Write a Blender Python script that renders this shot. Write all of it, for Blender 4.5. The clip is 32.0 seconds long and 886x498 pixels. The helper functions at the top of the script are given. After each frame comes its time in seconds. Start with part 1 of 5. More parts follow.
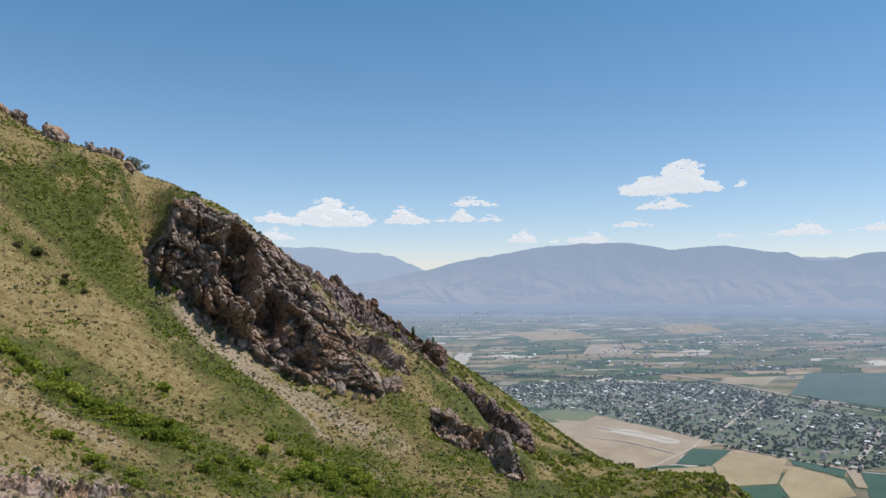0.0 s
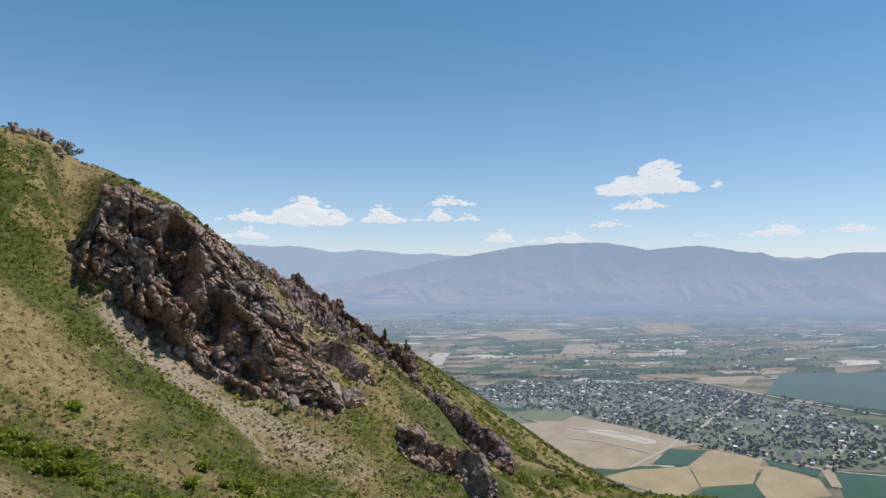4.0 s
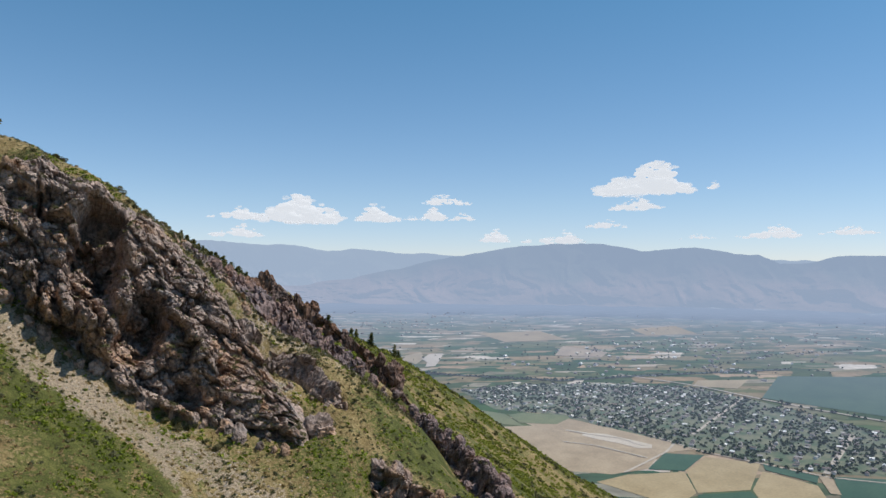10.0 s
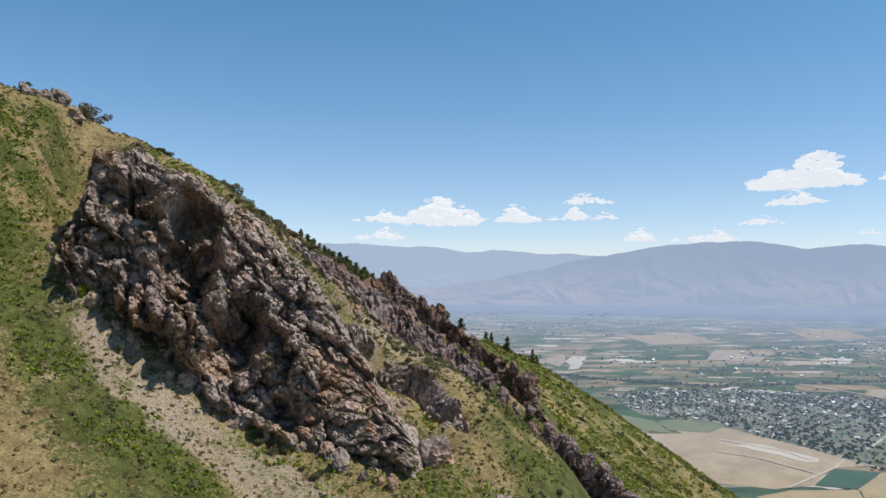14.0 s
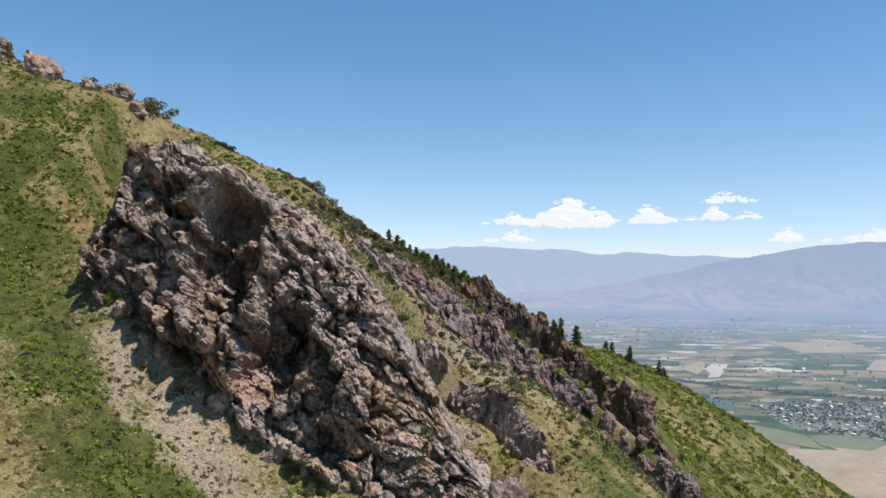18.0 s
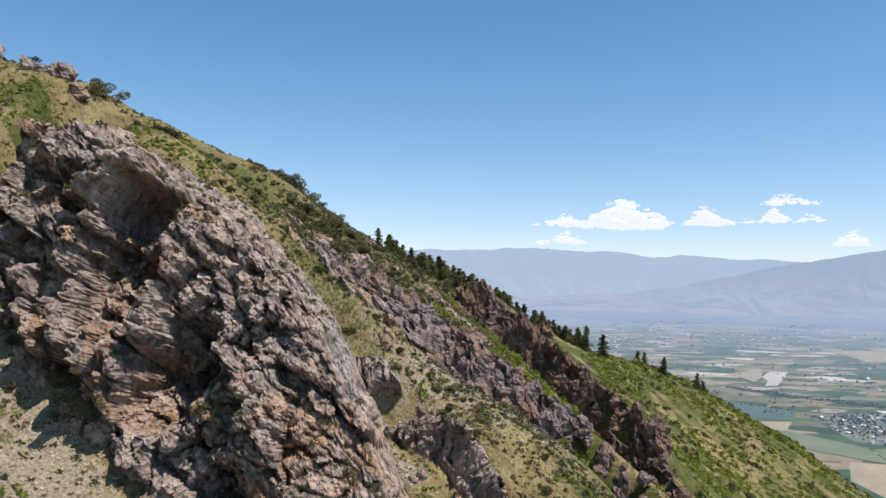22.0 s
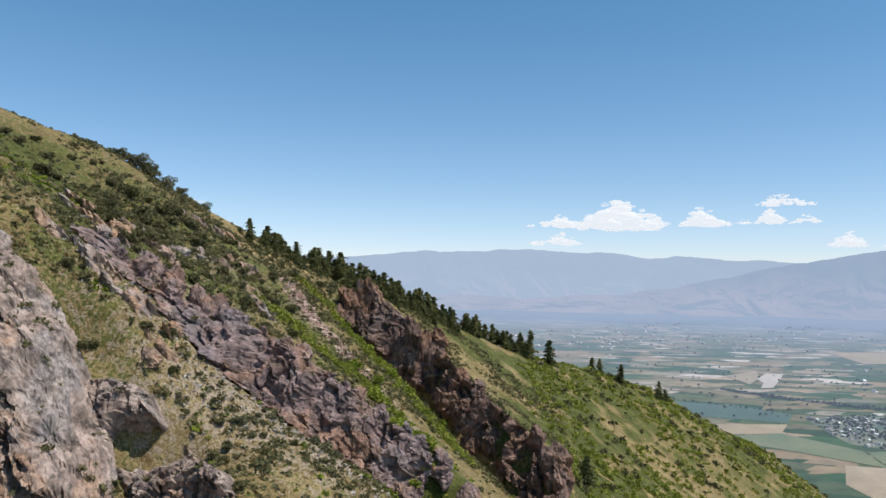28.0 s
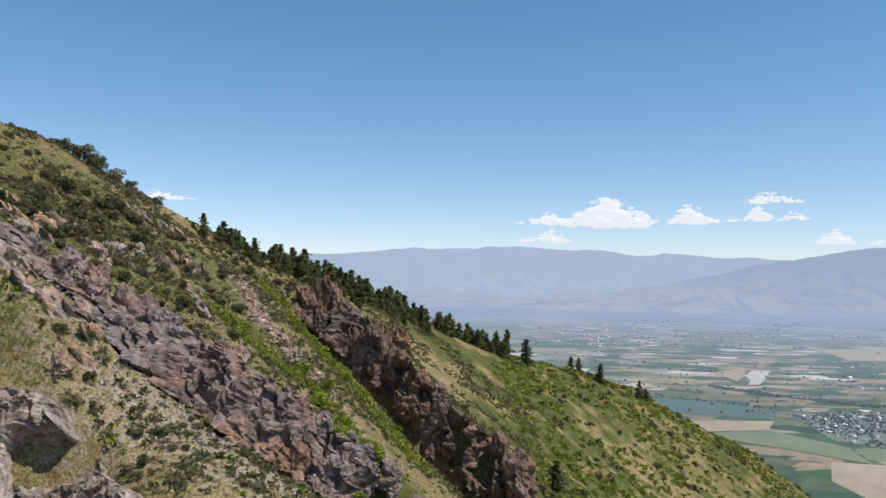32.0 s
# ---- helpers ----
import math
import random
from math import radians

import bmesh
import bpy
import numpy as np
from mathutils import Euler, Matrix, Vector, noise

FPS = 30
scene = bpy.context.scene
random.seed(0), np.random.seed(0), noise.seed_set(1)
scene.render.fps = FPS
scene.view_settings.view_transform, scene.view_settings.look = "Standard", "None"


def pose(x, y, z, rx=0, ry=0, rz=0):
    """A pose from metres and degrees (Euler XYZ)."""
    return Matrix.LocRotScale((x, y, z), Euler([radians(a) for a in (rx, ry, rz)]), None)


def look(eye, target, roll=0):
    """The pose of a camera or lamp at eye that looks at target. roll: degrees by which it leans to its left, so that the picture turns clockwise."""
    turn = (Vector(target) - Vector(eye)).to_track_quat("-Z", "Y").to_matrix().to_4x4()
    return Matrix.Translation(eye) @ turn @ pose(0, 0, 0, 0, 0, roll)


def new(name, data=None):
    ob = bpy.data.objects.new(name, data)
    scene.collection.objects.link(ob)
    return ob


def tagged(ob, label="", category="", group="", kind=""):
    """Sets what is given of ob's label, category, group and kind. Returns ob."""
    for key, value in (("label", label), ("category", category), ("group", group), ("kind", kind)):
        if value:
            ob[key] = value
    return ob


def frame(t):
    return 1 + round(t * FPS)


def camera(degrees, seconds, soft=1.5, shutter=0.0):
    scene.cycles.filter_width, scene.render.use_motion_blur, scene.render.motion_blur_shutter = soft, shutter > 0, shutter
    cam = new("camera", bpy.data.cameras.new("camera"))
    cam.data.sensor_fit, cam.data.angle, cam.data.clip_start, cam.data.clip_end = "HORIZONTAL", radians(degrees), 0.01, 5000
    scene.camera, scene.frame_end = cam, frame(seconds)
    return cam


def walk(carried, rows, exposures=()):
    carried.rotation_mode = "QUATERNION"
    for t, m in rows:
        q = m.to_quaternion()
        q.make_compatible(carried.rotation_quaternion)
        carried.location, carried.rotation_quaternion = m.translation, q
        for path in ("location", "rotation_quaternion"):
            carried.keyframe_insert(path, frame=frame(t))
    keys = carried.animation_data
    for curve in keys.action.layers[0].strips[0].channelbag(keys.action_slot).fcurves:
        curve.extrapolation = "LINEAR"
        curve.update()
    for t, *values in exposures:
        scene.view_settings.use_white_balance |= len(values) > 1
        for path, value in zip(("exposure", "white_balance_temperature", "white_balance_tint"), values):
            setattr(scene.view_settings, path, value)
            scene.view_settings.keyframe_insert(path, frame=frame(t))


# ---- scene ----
cam = camera(60.9, 32.0)

PATH = [
    (0, (-44.626, -93.981, 599.977), (-43.964, -92.095, 600.057), 0.0),
    (1, (-41.606, -88.015, 599.987), (-40.94, -86.131, 600.067), 0.0),
    (2, (-38.938, -81.642, 600.04), (-38.23, -79.773, 600.12), 0.1),
    (3, (-36.14, -75.282, 600.039), (-35.426, -73.415, 600.118), 0.1),
    (3.5, (-34.717, -72.204, 599.96), (-34.001, -70.338, 600.039), 0.1),
    (5.5, (-28.852, -59.317, 599.771), (-28.129, -57.454, 599.849), 0.2),
    (6, (-27.607, -56.423, 599.742), (-26.882, -54.56, 599.82), 0.2),
    (7, (-24.991, -50.629, 599.464), (-24.263, -48.768, 599.543), 0.2),
    (8, (-22.088, -43.814, 599.533), (-21.359, -41.954, 599.612), 0.3),
    (9, (-19.289, -37.113, 599.498), (-18.561, -35.252, 599.577), 0.3),
    (10, (-16.999, -30.843, 599.77), (-16.268, -28.983, 599.849), 0.6),
    (11, (-14.444, -24.363, 599.504), (-13.73, -22.496, 599.583), 0.4),
    (11.5, (-12.612, -20.719, 599.415), (-12.061, -18.798, 599.493), 0.3),
    (12, (-11.196, -17.494, 599.443), (-10.707, -15.556, 599.521), 0.4),
    (13, (-8.676, -11.44, 599.515), (-8.23, -9.492, 599.593), 0.3),
    (14, (-5.899, -5.164, 599.588), (-5.526, -3.2, 599.667), 0.3),
    (14.5, (-4.471, -1.973, 599.661), (-4.151, -0.001, 599.74), 0.3),
    (16.5, (2.573, 10.547, 599.905), (2.732, 12.539, 599.987), 0.2),
    (17, (4.328, 13.464, 600.04), (4.437, 15.459, 600.12), 0.2),
    (18, (8.075, 19.447, 600.24), (8.103, 21.445, 600.325), 0.3),
    (19, (11.94, 25.667, 600.73), (11.888, 27.665, 600.816), 0.6),
    (20, (16.01, 31.103, 601.056), (15.9, 33.098, 601.142), 0.7),
    (21, (20.337, 37.329, 601.362), (20.226, 39.324, 601.448), 0.9),
    (22, (24.704, 43.375, 601.454), (24.593, 45.37, 601.54), 1.0),
    (23, (28.474, 48.495, 601.526), (28.364, 50.49, 601.614), 1.0),
    (24, (33.206, 53.659, 601.298), (33.094, 55.654, 601.385), 1.1),
    (25, (37.796, 58.967, 600.786), (37.684, 60.962, 600.876), 1.0),
    (25.5, (40.255, 61.964, 600.83), (40.144, 63.959, 600.921), 1.0),
    (27.5, (49.124, 73.583, 601.35), (49.015, 75.578, 601.44), 1.1),
    (28, (51.073, 76.467, 601.282), (50.965, 78.462, 601.373), 0.9),
    (29, (53.855, 80.927, 601.24), (53.749, 82.922, 601.333), 0.9),
    (30, (55.758, 83.865, 601.353), (55.657, 85.861, 601.447), 0.8),
    (31, (56.706, 84.62, 601.517), (56.615, 86.616, 601.603), 0.8),
    (32, (56.785, 84.573, 601.556), (56.704, 86.57, 601.64), 0.9),
]
walk(cam, [(t, look(eye, aim, roll)) for t, eye, aim, roll in PATH], exposures=[(0, -0.14, 6500, 10), (9, -0.18, 6500, 10), (13, -0.07, 6500, 10), (19, 0.12, 6500, 10), (24, 0.12, 6500, 10), (29, 0.0, 6500, 10), (32, 0.0, 6500, 10)])

# ---- world, sun, exposure ----
SUN = Vector((0.44, -0.19, 0.875)).normalized()
world = bpy.data.worlds.new("sky")
scene.world = world
world.use_nodes = True
wn = world.node_tree.nodes
sky = wn.new("ShaderNodeTexSky")
sky.sky_type, sky.sun_disc = "NISHITA", False
sky.sun_elevation = math.asin(SUN.z)
sky.sun_rotation = math.atan2(SUN.x, SUN.y)
sky.altitude, sky.air_density, sky.dust_density, sky.ozone_density = 1600, 1.0, 0.45, 1.0
# the air's own tint: paler toward the horizon, deeper blue above
way = wn.new("ShaderNodeTexCoord")
split = wn.new("ShaderNodeSeparateXYZ")
tint = wn.new("ShaderNodeValToRGB")
tint.color_ramp.elements[0].position, tint.color_ramp.elements[0].color = 0.0, (0.95, 0.90, 1.06, 1)
tint.color_ramp.elements[1].position, tint.color_ramp.elements[1].color = 0.42, (0.55, 1.01, 1.09, 1)
low = tint.color_ramp.elements.new(0.10)
low.color = (0.89, 0.96, 1.03, 1)
blue = wn.new("ShaderNodeMix")
blue.data_type, blue.blend_type = "RGBA", "MULTIPLY"
blue.inputs[0].default_value = 1.0
for out_, in_ in ((way.outputs["Generated"], split.inputs[0]), (split.outputs[2], tint.inputs[0]), (tint.outputs[0], blue.inputs[7]), (sky.outputs[0], blue.inputs[6]), (blue.outputs[2], wn["Background"].inputs[0])):
    world.node_tree.links.new(out_, in_)
wn["Background"].inputs[1].default_value = 0.132
sun = new("sun", bpy.data.lights.new("sun", "SUN"))
sun.data.energy, sun.data.angle, sun.data.color = 5.0, radians(0.5), (1.0, 0.94, 0.85)
sun.matrix_world = look(SUN * 100, (0, 0, 0))
scene.view_settings.exposure = 0.0

# ---- noise and terrain formulas ----


def lattice(i, j, k, seed):
    h = (i * 374761393 + j * 668265263 + k * 2147483647 + seed * 1274126177) & 0xFFFFFFFF
    h = ((h ^ (h >> 13)) * 1274126177) & 0xFFFFFFFF
    return ((h ^ (h >> 16)) & 0xFFFFFF) / 0xFFFFFF


def vnoise(x, y, z, seed=0):
    """Smooth lattice noise from -1 to 1, on arrays."""
    i, j, k = (np.floor(a).astype(np.int64) for a in (x, y, z))
    u, v, w = (a - np.floor(a) for a in (x, y, z))
    u, v, w = (a * a * (3 - 2 * a) for a in (u, v, w))
    out = 0
    for a in (0, 1):
        for b in (0, 1):
            for c in (0, 1):
                out = out + lattice(i + a, j + b, k + c, seed) * (u if a else 1 - u) * (v if b else 1 - v) * (w if c else 1 - w)
    return out * 2 - 1


def fbm(x, y, z, octaves=4, seed=0, ridged=False):
    total, amp = 0, 1.0
    for o in range(octaves):
        n = vnoise(x * 2 ** o, y * 2 ** o, z * 2 ** o, seed + o)
        total = total + amp * ((1 - 2 * np.abs(n)) if ridged else n)
        amp *= 0.5
    return total


Q = [-35.594, 1.963, -0.887, 44.825, 14.128, -2.758, 14.232, -0.148, 0.038, -0.001, -6.973, -26.061, 576.375, -49.054, 27.849, 18.614, -10.978, 12.173, -0.344, 0.484, 0.175]


def hill_base(x, y):
    """The spur of the hill and, before it, the nearer flank, joined along the foot of the cliff."""
    dx, dy = x + 60, y - 204
    s = np.clip((dx * .625 + dy * .78) / 100, -1.6, 4.2)
    c = (dx * .78 - dy * .625) / 100
    cc = np.clip(c, -1.0, 2.0)
    p = cc - Q[7] * s - Q[8] * s * s - Q[9] * s ** 3 * .3
    r = np.sqrt(p * p + .0144) - .12
    m = 644 + Q[0] * s + Q[1] * s * s + Q[2] * s ** 3 * .3
    a = Q[3] + Q[4] * s + Q[5] * s * s * .5
    m = m - np.where(p > 0, a, Q[11]) * r - np.where(p > 0, Q[6] + Q[10] * s, 0) * np.maximum(p, 0) ** 2
    u, v = (x + 50) / 100, (y - 110) / 100
    u, v = np.clip(u, -1.6, 1.6), np.clip(v, -2.2, 1.6)
    n = Q[12] + Q[13] * u + Q[14] * v + Q[15] * u * u + Q[16] * u * v + Q[17] * v * v
    s0 = (dx * .625 + dy * .78) / 100
    g = 1 / (1 + np.exp(np.clip(-(s0 - Q[18] - Q[19] * cc) / Q[20], -40, 40)))
    z = n + (m - n) * g
    # beyond the mapped part the hill falls evenly to the valley
    z = z - 62 * np.maximum(c - 2.0, 0) - 45 * np.maximum(-1.0 - c, 0) - 40 * np.maximum(s0 - 4.2, 0)
    return z


# the rock ribs: the ground stands higher behind each and lower before it (line, rise behind, drop before, how far the rise fades, bare ridge)
SCARPS = (
    (((19, 254), (30, 251), (39, 247), (51, 235), (61, 230), (67, 216)), 7.5, 6.0, 18.0, 4.0),
    (((8, 186), (21, 191), (32, 193), (39, 195), (52, 196), (60, 184), (68, 164), (64, 148), (60, 122)), 2.5, 8.0, 9.0, 1.2),
    (((2, 169), (12, 165), (20, 161), (27, 150)), 1.0, 4.5, 8.0, 1.0),
    (((30, 128), (36, 122), (42, 110), (44, 96)), 2.0, 4.5, 9.0, 1.0),
)

# the cliff's foot and rim, station by station from west to east
CLIFF_X = (-58, -53, -48.5, -46.5, -40, -34, -28, -22, -16, -10, -4, 2, 8, 14, 20)
FOOT_Z = (609, 604, 600, 599, 593, 586, 581, 577, 573, 571, 569, 567, 565, 564, 564)
FOOT_Y = (159, 154, 151.5, 150.5, 149, 146, 144, 142.5, 141.5, 140, 138, 135, 132, 130, 133)
RIM_Z = (610, 610, 614, 625.5, 624.5, 621.5, 618.5, 616, 611, 605.5, 599, 590.5, 580.5, 569, 564)
RIM_Y = (163, 160, 157, 155, 155, 154, 153, 153.5, 155.5, 158, 157, 155, 151, 141, 138)
SOD_Z = (612, 613, 616, 619, 621.5, 620, 617.5, 614.5, 609.5, 603.5, 597, 589, 579, 571.5, 569)
# broad swells and dips of the slope: place, reach, height
SWELLS = ((15, 170, 9, -5.0), (-27, 202, 22, -5.0), (-63, 206, 15, 2.6), (-72, 151, 13, -4.0), (-62, 87, 14, -4.5), (-9, 109, 11, -2.0), (195, 440, 60, 9.0), (125, 420, 42, 7.0), (40, 106, 9, 6.0))


def cliff_step(x, y):
    """The slope steps up from the cliff's foot to its rim."""
    fy, fz, ry = (np.interp(x, CLIFF_X, v) for v in (FOOT_Y, FOOT_Z, RIM_Y))
    ends = np.clip(np.minimum(x + 66, 30 - x) / 12, 0, 1)
    ends = ends * ends * (3 - 2 * ends)
    reach = np.interp(x, (-19, -11), (15.0, 8.5))
    side = 0.5 + 0.5 * np.tanh((y - ry - reach) / 0.8)
    up = np.interp(x, CLIFF_X, SOD_Z) + 0.8 - hill_base(x, ry + reach + 1) - plain_scarps(x, ry + reach + 1)
    down = fz - hill_base(x, fy) - plain_scarps(x, fy)
    ahead = np.maximum(fy - y, 0)
    return ends * (side * up * np.exp(-(np.maximum(y - ry - reach - 1, 0) / 24) ** 2) + (1 - side) * (down * np.exp(-(ahead / 18) ** 2) - 0.7 * np.maximum(y - fy, 0)))


def line_distance(x, y, line):
    """Distance to a line of points (positive on its left), and how far along it, from 0 to 1."""
    best, side, along = np.full(np.shape(x), 1e9), np.zeros(np.shape(x)), np.zeros(np.shape(x))
    for k, ((ax, ay), (bx, by)) in enumerate(zip(line, line[1:])):
        vx, vy = bx - ax, by - ay
        t = ((x - ax) * vx + (y - ay) * vy) / (vx * vx + vy * vy)
        tc = np.clip(t, 0, 1)
        d = np.hypot(x - ax - tc * vx, y - ay - tc * vy)
        near = d < best
        best = np.where(near, d, best)
        side = np.where(near, np.sign(vx * (y - ay) - vy * (x - ax)), side)
        along = np.where(near, (k + tc) / (len(line) - 1), along)
    return best * side, along, best


def plain_scarps(x, y):
    z = 0 * x
    for sx, sy, reach, high in SWELLS:
        z = z + high * np.exp(-((x - sx) ** 2 + (y - sy) ** 2) / reach ** 2)
    for line, rise, drop, fade, ridge in SCARPS:
        d, along, best = line_distance(x, y, line)
        ends = np.clip(np.minimum(along, 1 - along) * 6 + 0.25, 0, 1) * np.exp(-np.where((along <= 0) | (along >= 1), best, 0) / 4)
        side = 0.5 + 0.5 * np.tanh(d / 1.1)
        z = z + ends * (side * rise * np.exp(-(d / fade) ** 2) - (1 - side) * drop * np.exp(-(d / 11) ** 2) + ridge * np.exp(-(d / 2.2) ** 2))
    return z


def scarps(x, y):
    return plain_scarps(x, y) + cliff_step(x, y)


FLOOR_NEAR, REACH, FALL = 2000.0, 2700.0, 3500.0


def squeeze(d):
    """Far distances are drawn in, so that the whole valley lies inside the lens's reach."""
    return np.where(d < FLOOR_NEAR, d, FLOOR_NEAR + REACH * (1 - np.exp(-np.maximum(d - FLOOR_NEAR, 0) / FALL)))


def unsqueeze(r):
    k = np.clip(1 - (r - FLOOR_NEAR) / REACH, 0.009, 1)
    return np.where(r < FLOOR_NEAR, r, FLOOR_NEAR - FALL * np.log(k))


def floor_z(x, y):
    r = np.hypot(x, y)
    return 600 - 600 * r / np.maximum(unsqueeze(r), 1)


def ground_z(x, y, rough=True):
    h, f = hill_base(x, y), floor_z(x, y)
    if rough:
        o = 0 * x
        near = np.clip(1.6 - np.hypot(x, y - 180) / 500, 0, 1)
        h = h + near * (2.0 * fbm(x / 42, y / 42, o, 3, 5) + 0.45 * fbm(x / 6, y / 6, o, 3, 9))
    h = h + scarps(x, y)
    d = np.clip((h - f) / 60, -30, 30)
    return f + 60 * np.where(d > 20, d, np.log1p(np.exp(np.minimum(d, 20))))


def ground_at(x, y):
    return float(ground_z(np.array([float(x)]), np.array([float(y)]))[0])


# ---- building helpers ----


def mesh_of(name, verts, faces, material=None, smooth=False):
    me = bpy.data.meshes.new(name)
    me.from_pydata([tuple(v) for v in verts], [], [tuple(f) for f in faces])
    if material:
        me.materials.append(material)
    if smooth:
        me.polygons.foreach_set("use_smooth", [True] * len(me.polygons))
    return me


def grid_mesh(name, xs, ys, zz, material):
    nx, ny = len(xs), len(ys)
    gx, gy = np.meshgrid(xs, ys)
    co = np.stack([gx, gy, zz], -1).reshape(-1, 3).astype(np.float32)
    i = (np.arange(ny - 1)[:, None] * nx + np.arange(nx - 1)[None, :]).ravel()
    quads = np.stack([i, i + 1, i + nx + 1, i + nx], -1).astype(np.int32)
    me = bpy.data.meshes.new(name)
    me.vertices.add(len(co))
    me.vertices.foreach_set("co", co.ravel())
    me.loops.add(quads.size)
    me.loops.foreach_set("vertex_index", quads.ravel())
    me.polygons.add(len(quads))
    me.polygons.foreach_set("loop_start", np.arange(0, quads.size, 4, dtype=np.int32))
    me.polygons.foreach_set("use_smooth", np.ones(len(quads), dtype=bool))
    me.update(calc_edges=True)
    me.validate()
    me.materials.append(material)
    return me


def attribute(me, name, values):
    at = me.attributes.new(name, "FLOAT", "POINT")
    at.data.foreach_set("value", np.asarray(values, dtype=np.float32).ravel())


def thing(name, x, y, z, label, category, group=""):
    ob = new(name)
    ob.empty_display_size = 0.5
    ob.location = (x, y, z)
    return tagged(ob, label, category, group)


def child(name, me, parent, m=None, label=""):
    ob = new(name, me)
    ob.parent = parent
    if m is not None:
        ob.matrix_basis = m
    return tagged(ob, label)


class Nodes:
    """A short hand for node materials."""

    def __init__(self, name):
        self.mat = bpy.data.materials.new(name)
        self.mat.use_nodes = True
        self.tree = self.mat.node_tree
        self.bsdf = self.tree.nodes["Principled BSDF"]
        self.bsdf.inputs["Specular IOR Level"].default_value = 0.2

    def add(self, kind, links=None, **props):
        n = self.tree.nodes.new("ShaderNode" + kind)
        for key, value in props.items():
            if key == "operation":
                n.operation = value
            elif key == "blend_type":
                n.blend_type = value
            elif key == "feature":
                n.feature = value
            elif key == "distance":
                n.distance = value
            elif key == "attribute_name":
                n.attribute_name = value
        for key, value in (links or {}).items():
            self.put(n.inputs[key], value)
        return n

    def put(self, socket, value):
        if isinstance(value, bpy.types.NodeSocket):
            self.tree.links.new(value, socket)
        elif isinstance(value, tuple) and len(value) == 3 and socket.type == "RGBA":
            socket.default_value = (*value, 1)
        else:
            socket.default_value = value

    def noise(self, vector, scale, detail=4.0, rough=0.6, distortion=0.0):
        return self.add("TexNoise", {"Vector": vector, "Scale": scale, "Detail": detail, "Roughness": rough, "Distortion": distortion}).outputs[0]

    def ramp(self, fac, *stops):
        n = self.add("ValToRGB", {"Fac": fac})
        els = n.color_ramp.elements
        while len(els) < len(stops):
            els.new(0.5)
        for e, (pos, col) in zip(els, stops):
            e.position = pos
            e.color = (*col, 1) if isinstance(col, tuple) else (col, col, col, 1)
        return n.outputs[0]

    def mix(self, fac, a, b, blend="MIX"):
        n = self.tree.nodes.new("ShaderNodeMix")
        n.data_type, n.blend_type = "RGBA", blend
        self.put(n.inputs[0], fac)
        self.put(n.inputs[6], a)
        self.put(n.inputs[7], b)
        return n.outputs[2]

    def math(self, op, a, b=0.0, clamp=False):
        n = self.add("Math", {0: a, 1: b}, operation=op)
        n.use_clamp = clamp
        return n.outputs[0]

    def finish(self, colour, roughness=0.9, height=None, strength=0.5, distance=0.2):
        self.put(self.bsdf.inputs["Base Color"], colour)
        self.put(self.bsdf.inputs["Roughness"], roughness)
        if height is not None:
            b = self.add("Bump", {"Height": height, "Strength": strength, "Distance": distance})
            self.tree.links.new(b.outputs[0], self.bsdf.inputs["Normal"])
        return self.mat


# ---- materials ----


def hill_material():
    m = Nodes("hillside_grass")
    pos = m.add("NewGeometry").outputs["Position"]
    green = m.add("Attribute", attribute_name="green").outputs["Fac"]
    bare = m.add("Attribute", attribute_name="bare").outputs["Fac"]
    mid = m.noise(pos, 0.35, 5, 0.65)
    fine = m.noise(pos, 1.5, 6, 0.72)
    dry = m.ramp(mid, (0.3, (0.150, 0.106, 0.046)), (0.5, (0.275, 0.205, 0.092)), (0.7, (0.40, 0.31, 0.158)))
    lush = m.ramp(mid, (0.3, (0.046, 0.050, 0.014)), (0.5, (0.090, 0.100, 0.025)), (0.72, (0.175, 0.168, 0.052)))
    soil = m.ramp(fine, (0.3, (0.20, 0.152, 0.102)), (0.55, (0.39, 0.312, 0.222)), (0.75, (0.54, 0.450, 0.345)))
    # tufts: fine patches of growth over the cover that the slope gives
    g = m.math("ADD", green, m.math("MULTIPLY", m.math("SUBTRACT", mid, 0.5), 1.3))
    g = m.math("ADD", g, m.math("MULTIPLY", m.math("SUBTRACT", fine, 0.5), 2.2))
    gm = m.ramp(g, (0.42, 0.0), (0.58, 1.0))
    b = m.math("ADD", bare, m.math("MULTIPLY", m.math("SUBTRACT", m.noise(pos, 0.8, 6, 0.7), 0.5), 2.6))
    bm_ = m.ramp(b, (0.45, 0.0), (0.62, 1.0))
    col = m.mix(bm_, dry, soil)
    col = m.mix(gm, col, lush)
    speck = m.ramp(m.noise(pos, 3.2, 5, 0.75), (0.40, 0.58), (0.56, 1.12))
    col = m.mix(1.0, col, speck, "MULTIPLY")
    bumps = m.math("ADD", fine, m.math("MULTIPLY", m.noise(pos, 6.0, 4, 0.7), 0.5))
    return m.finish(col, 0.95, bumps, 0.9, 0.35)


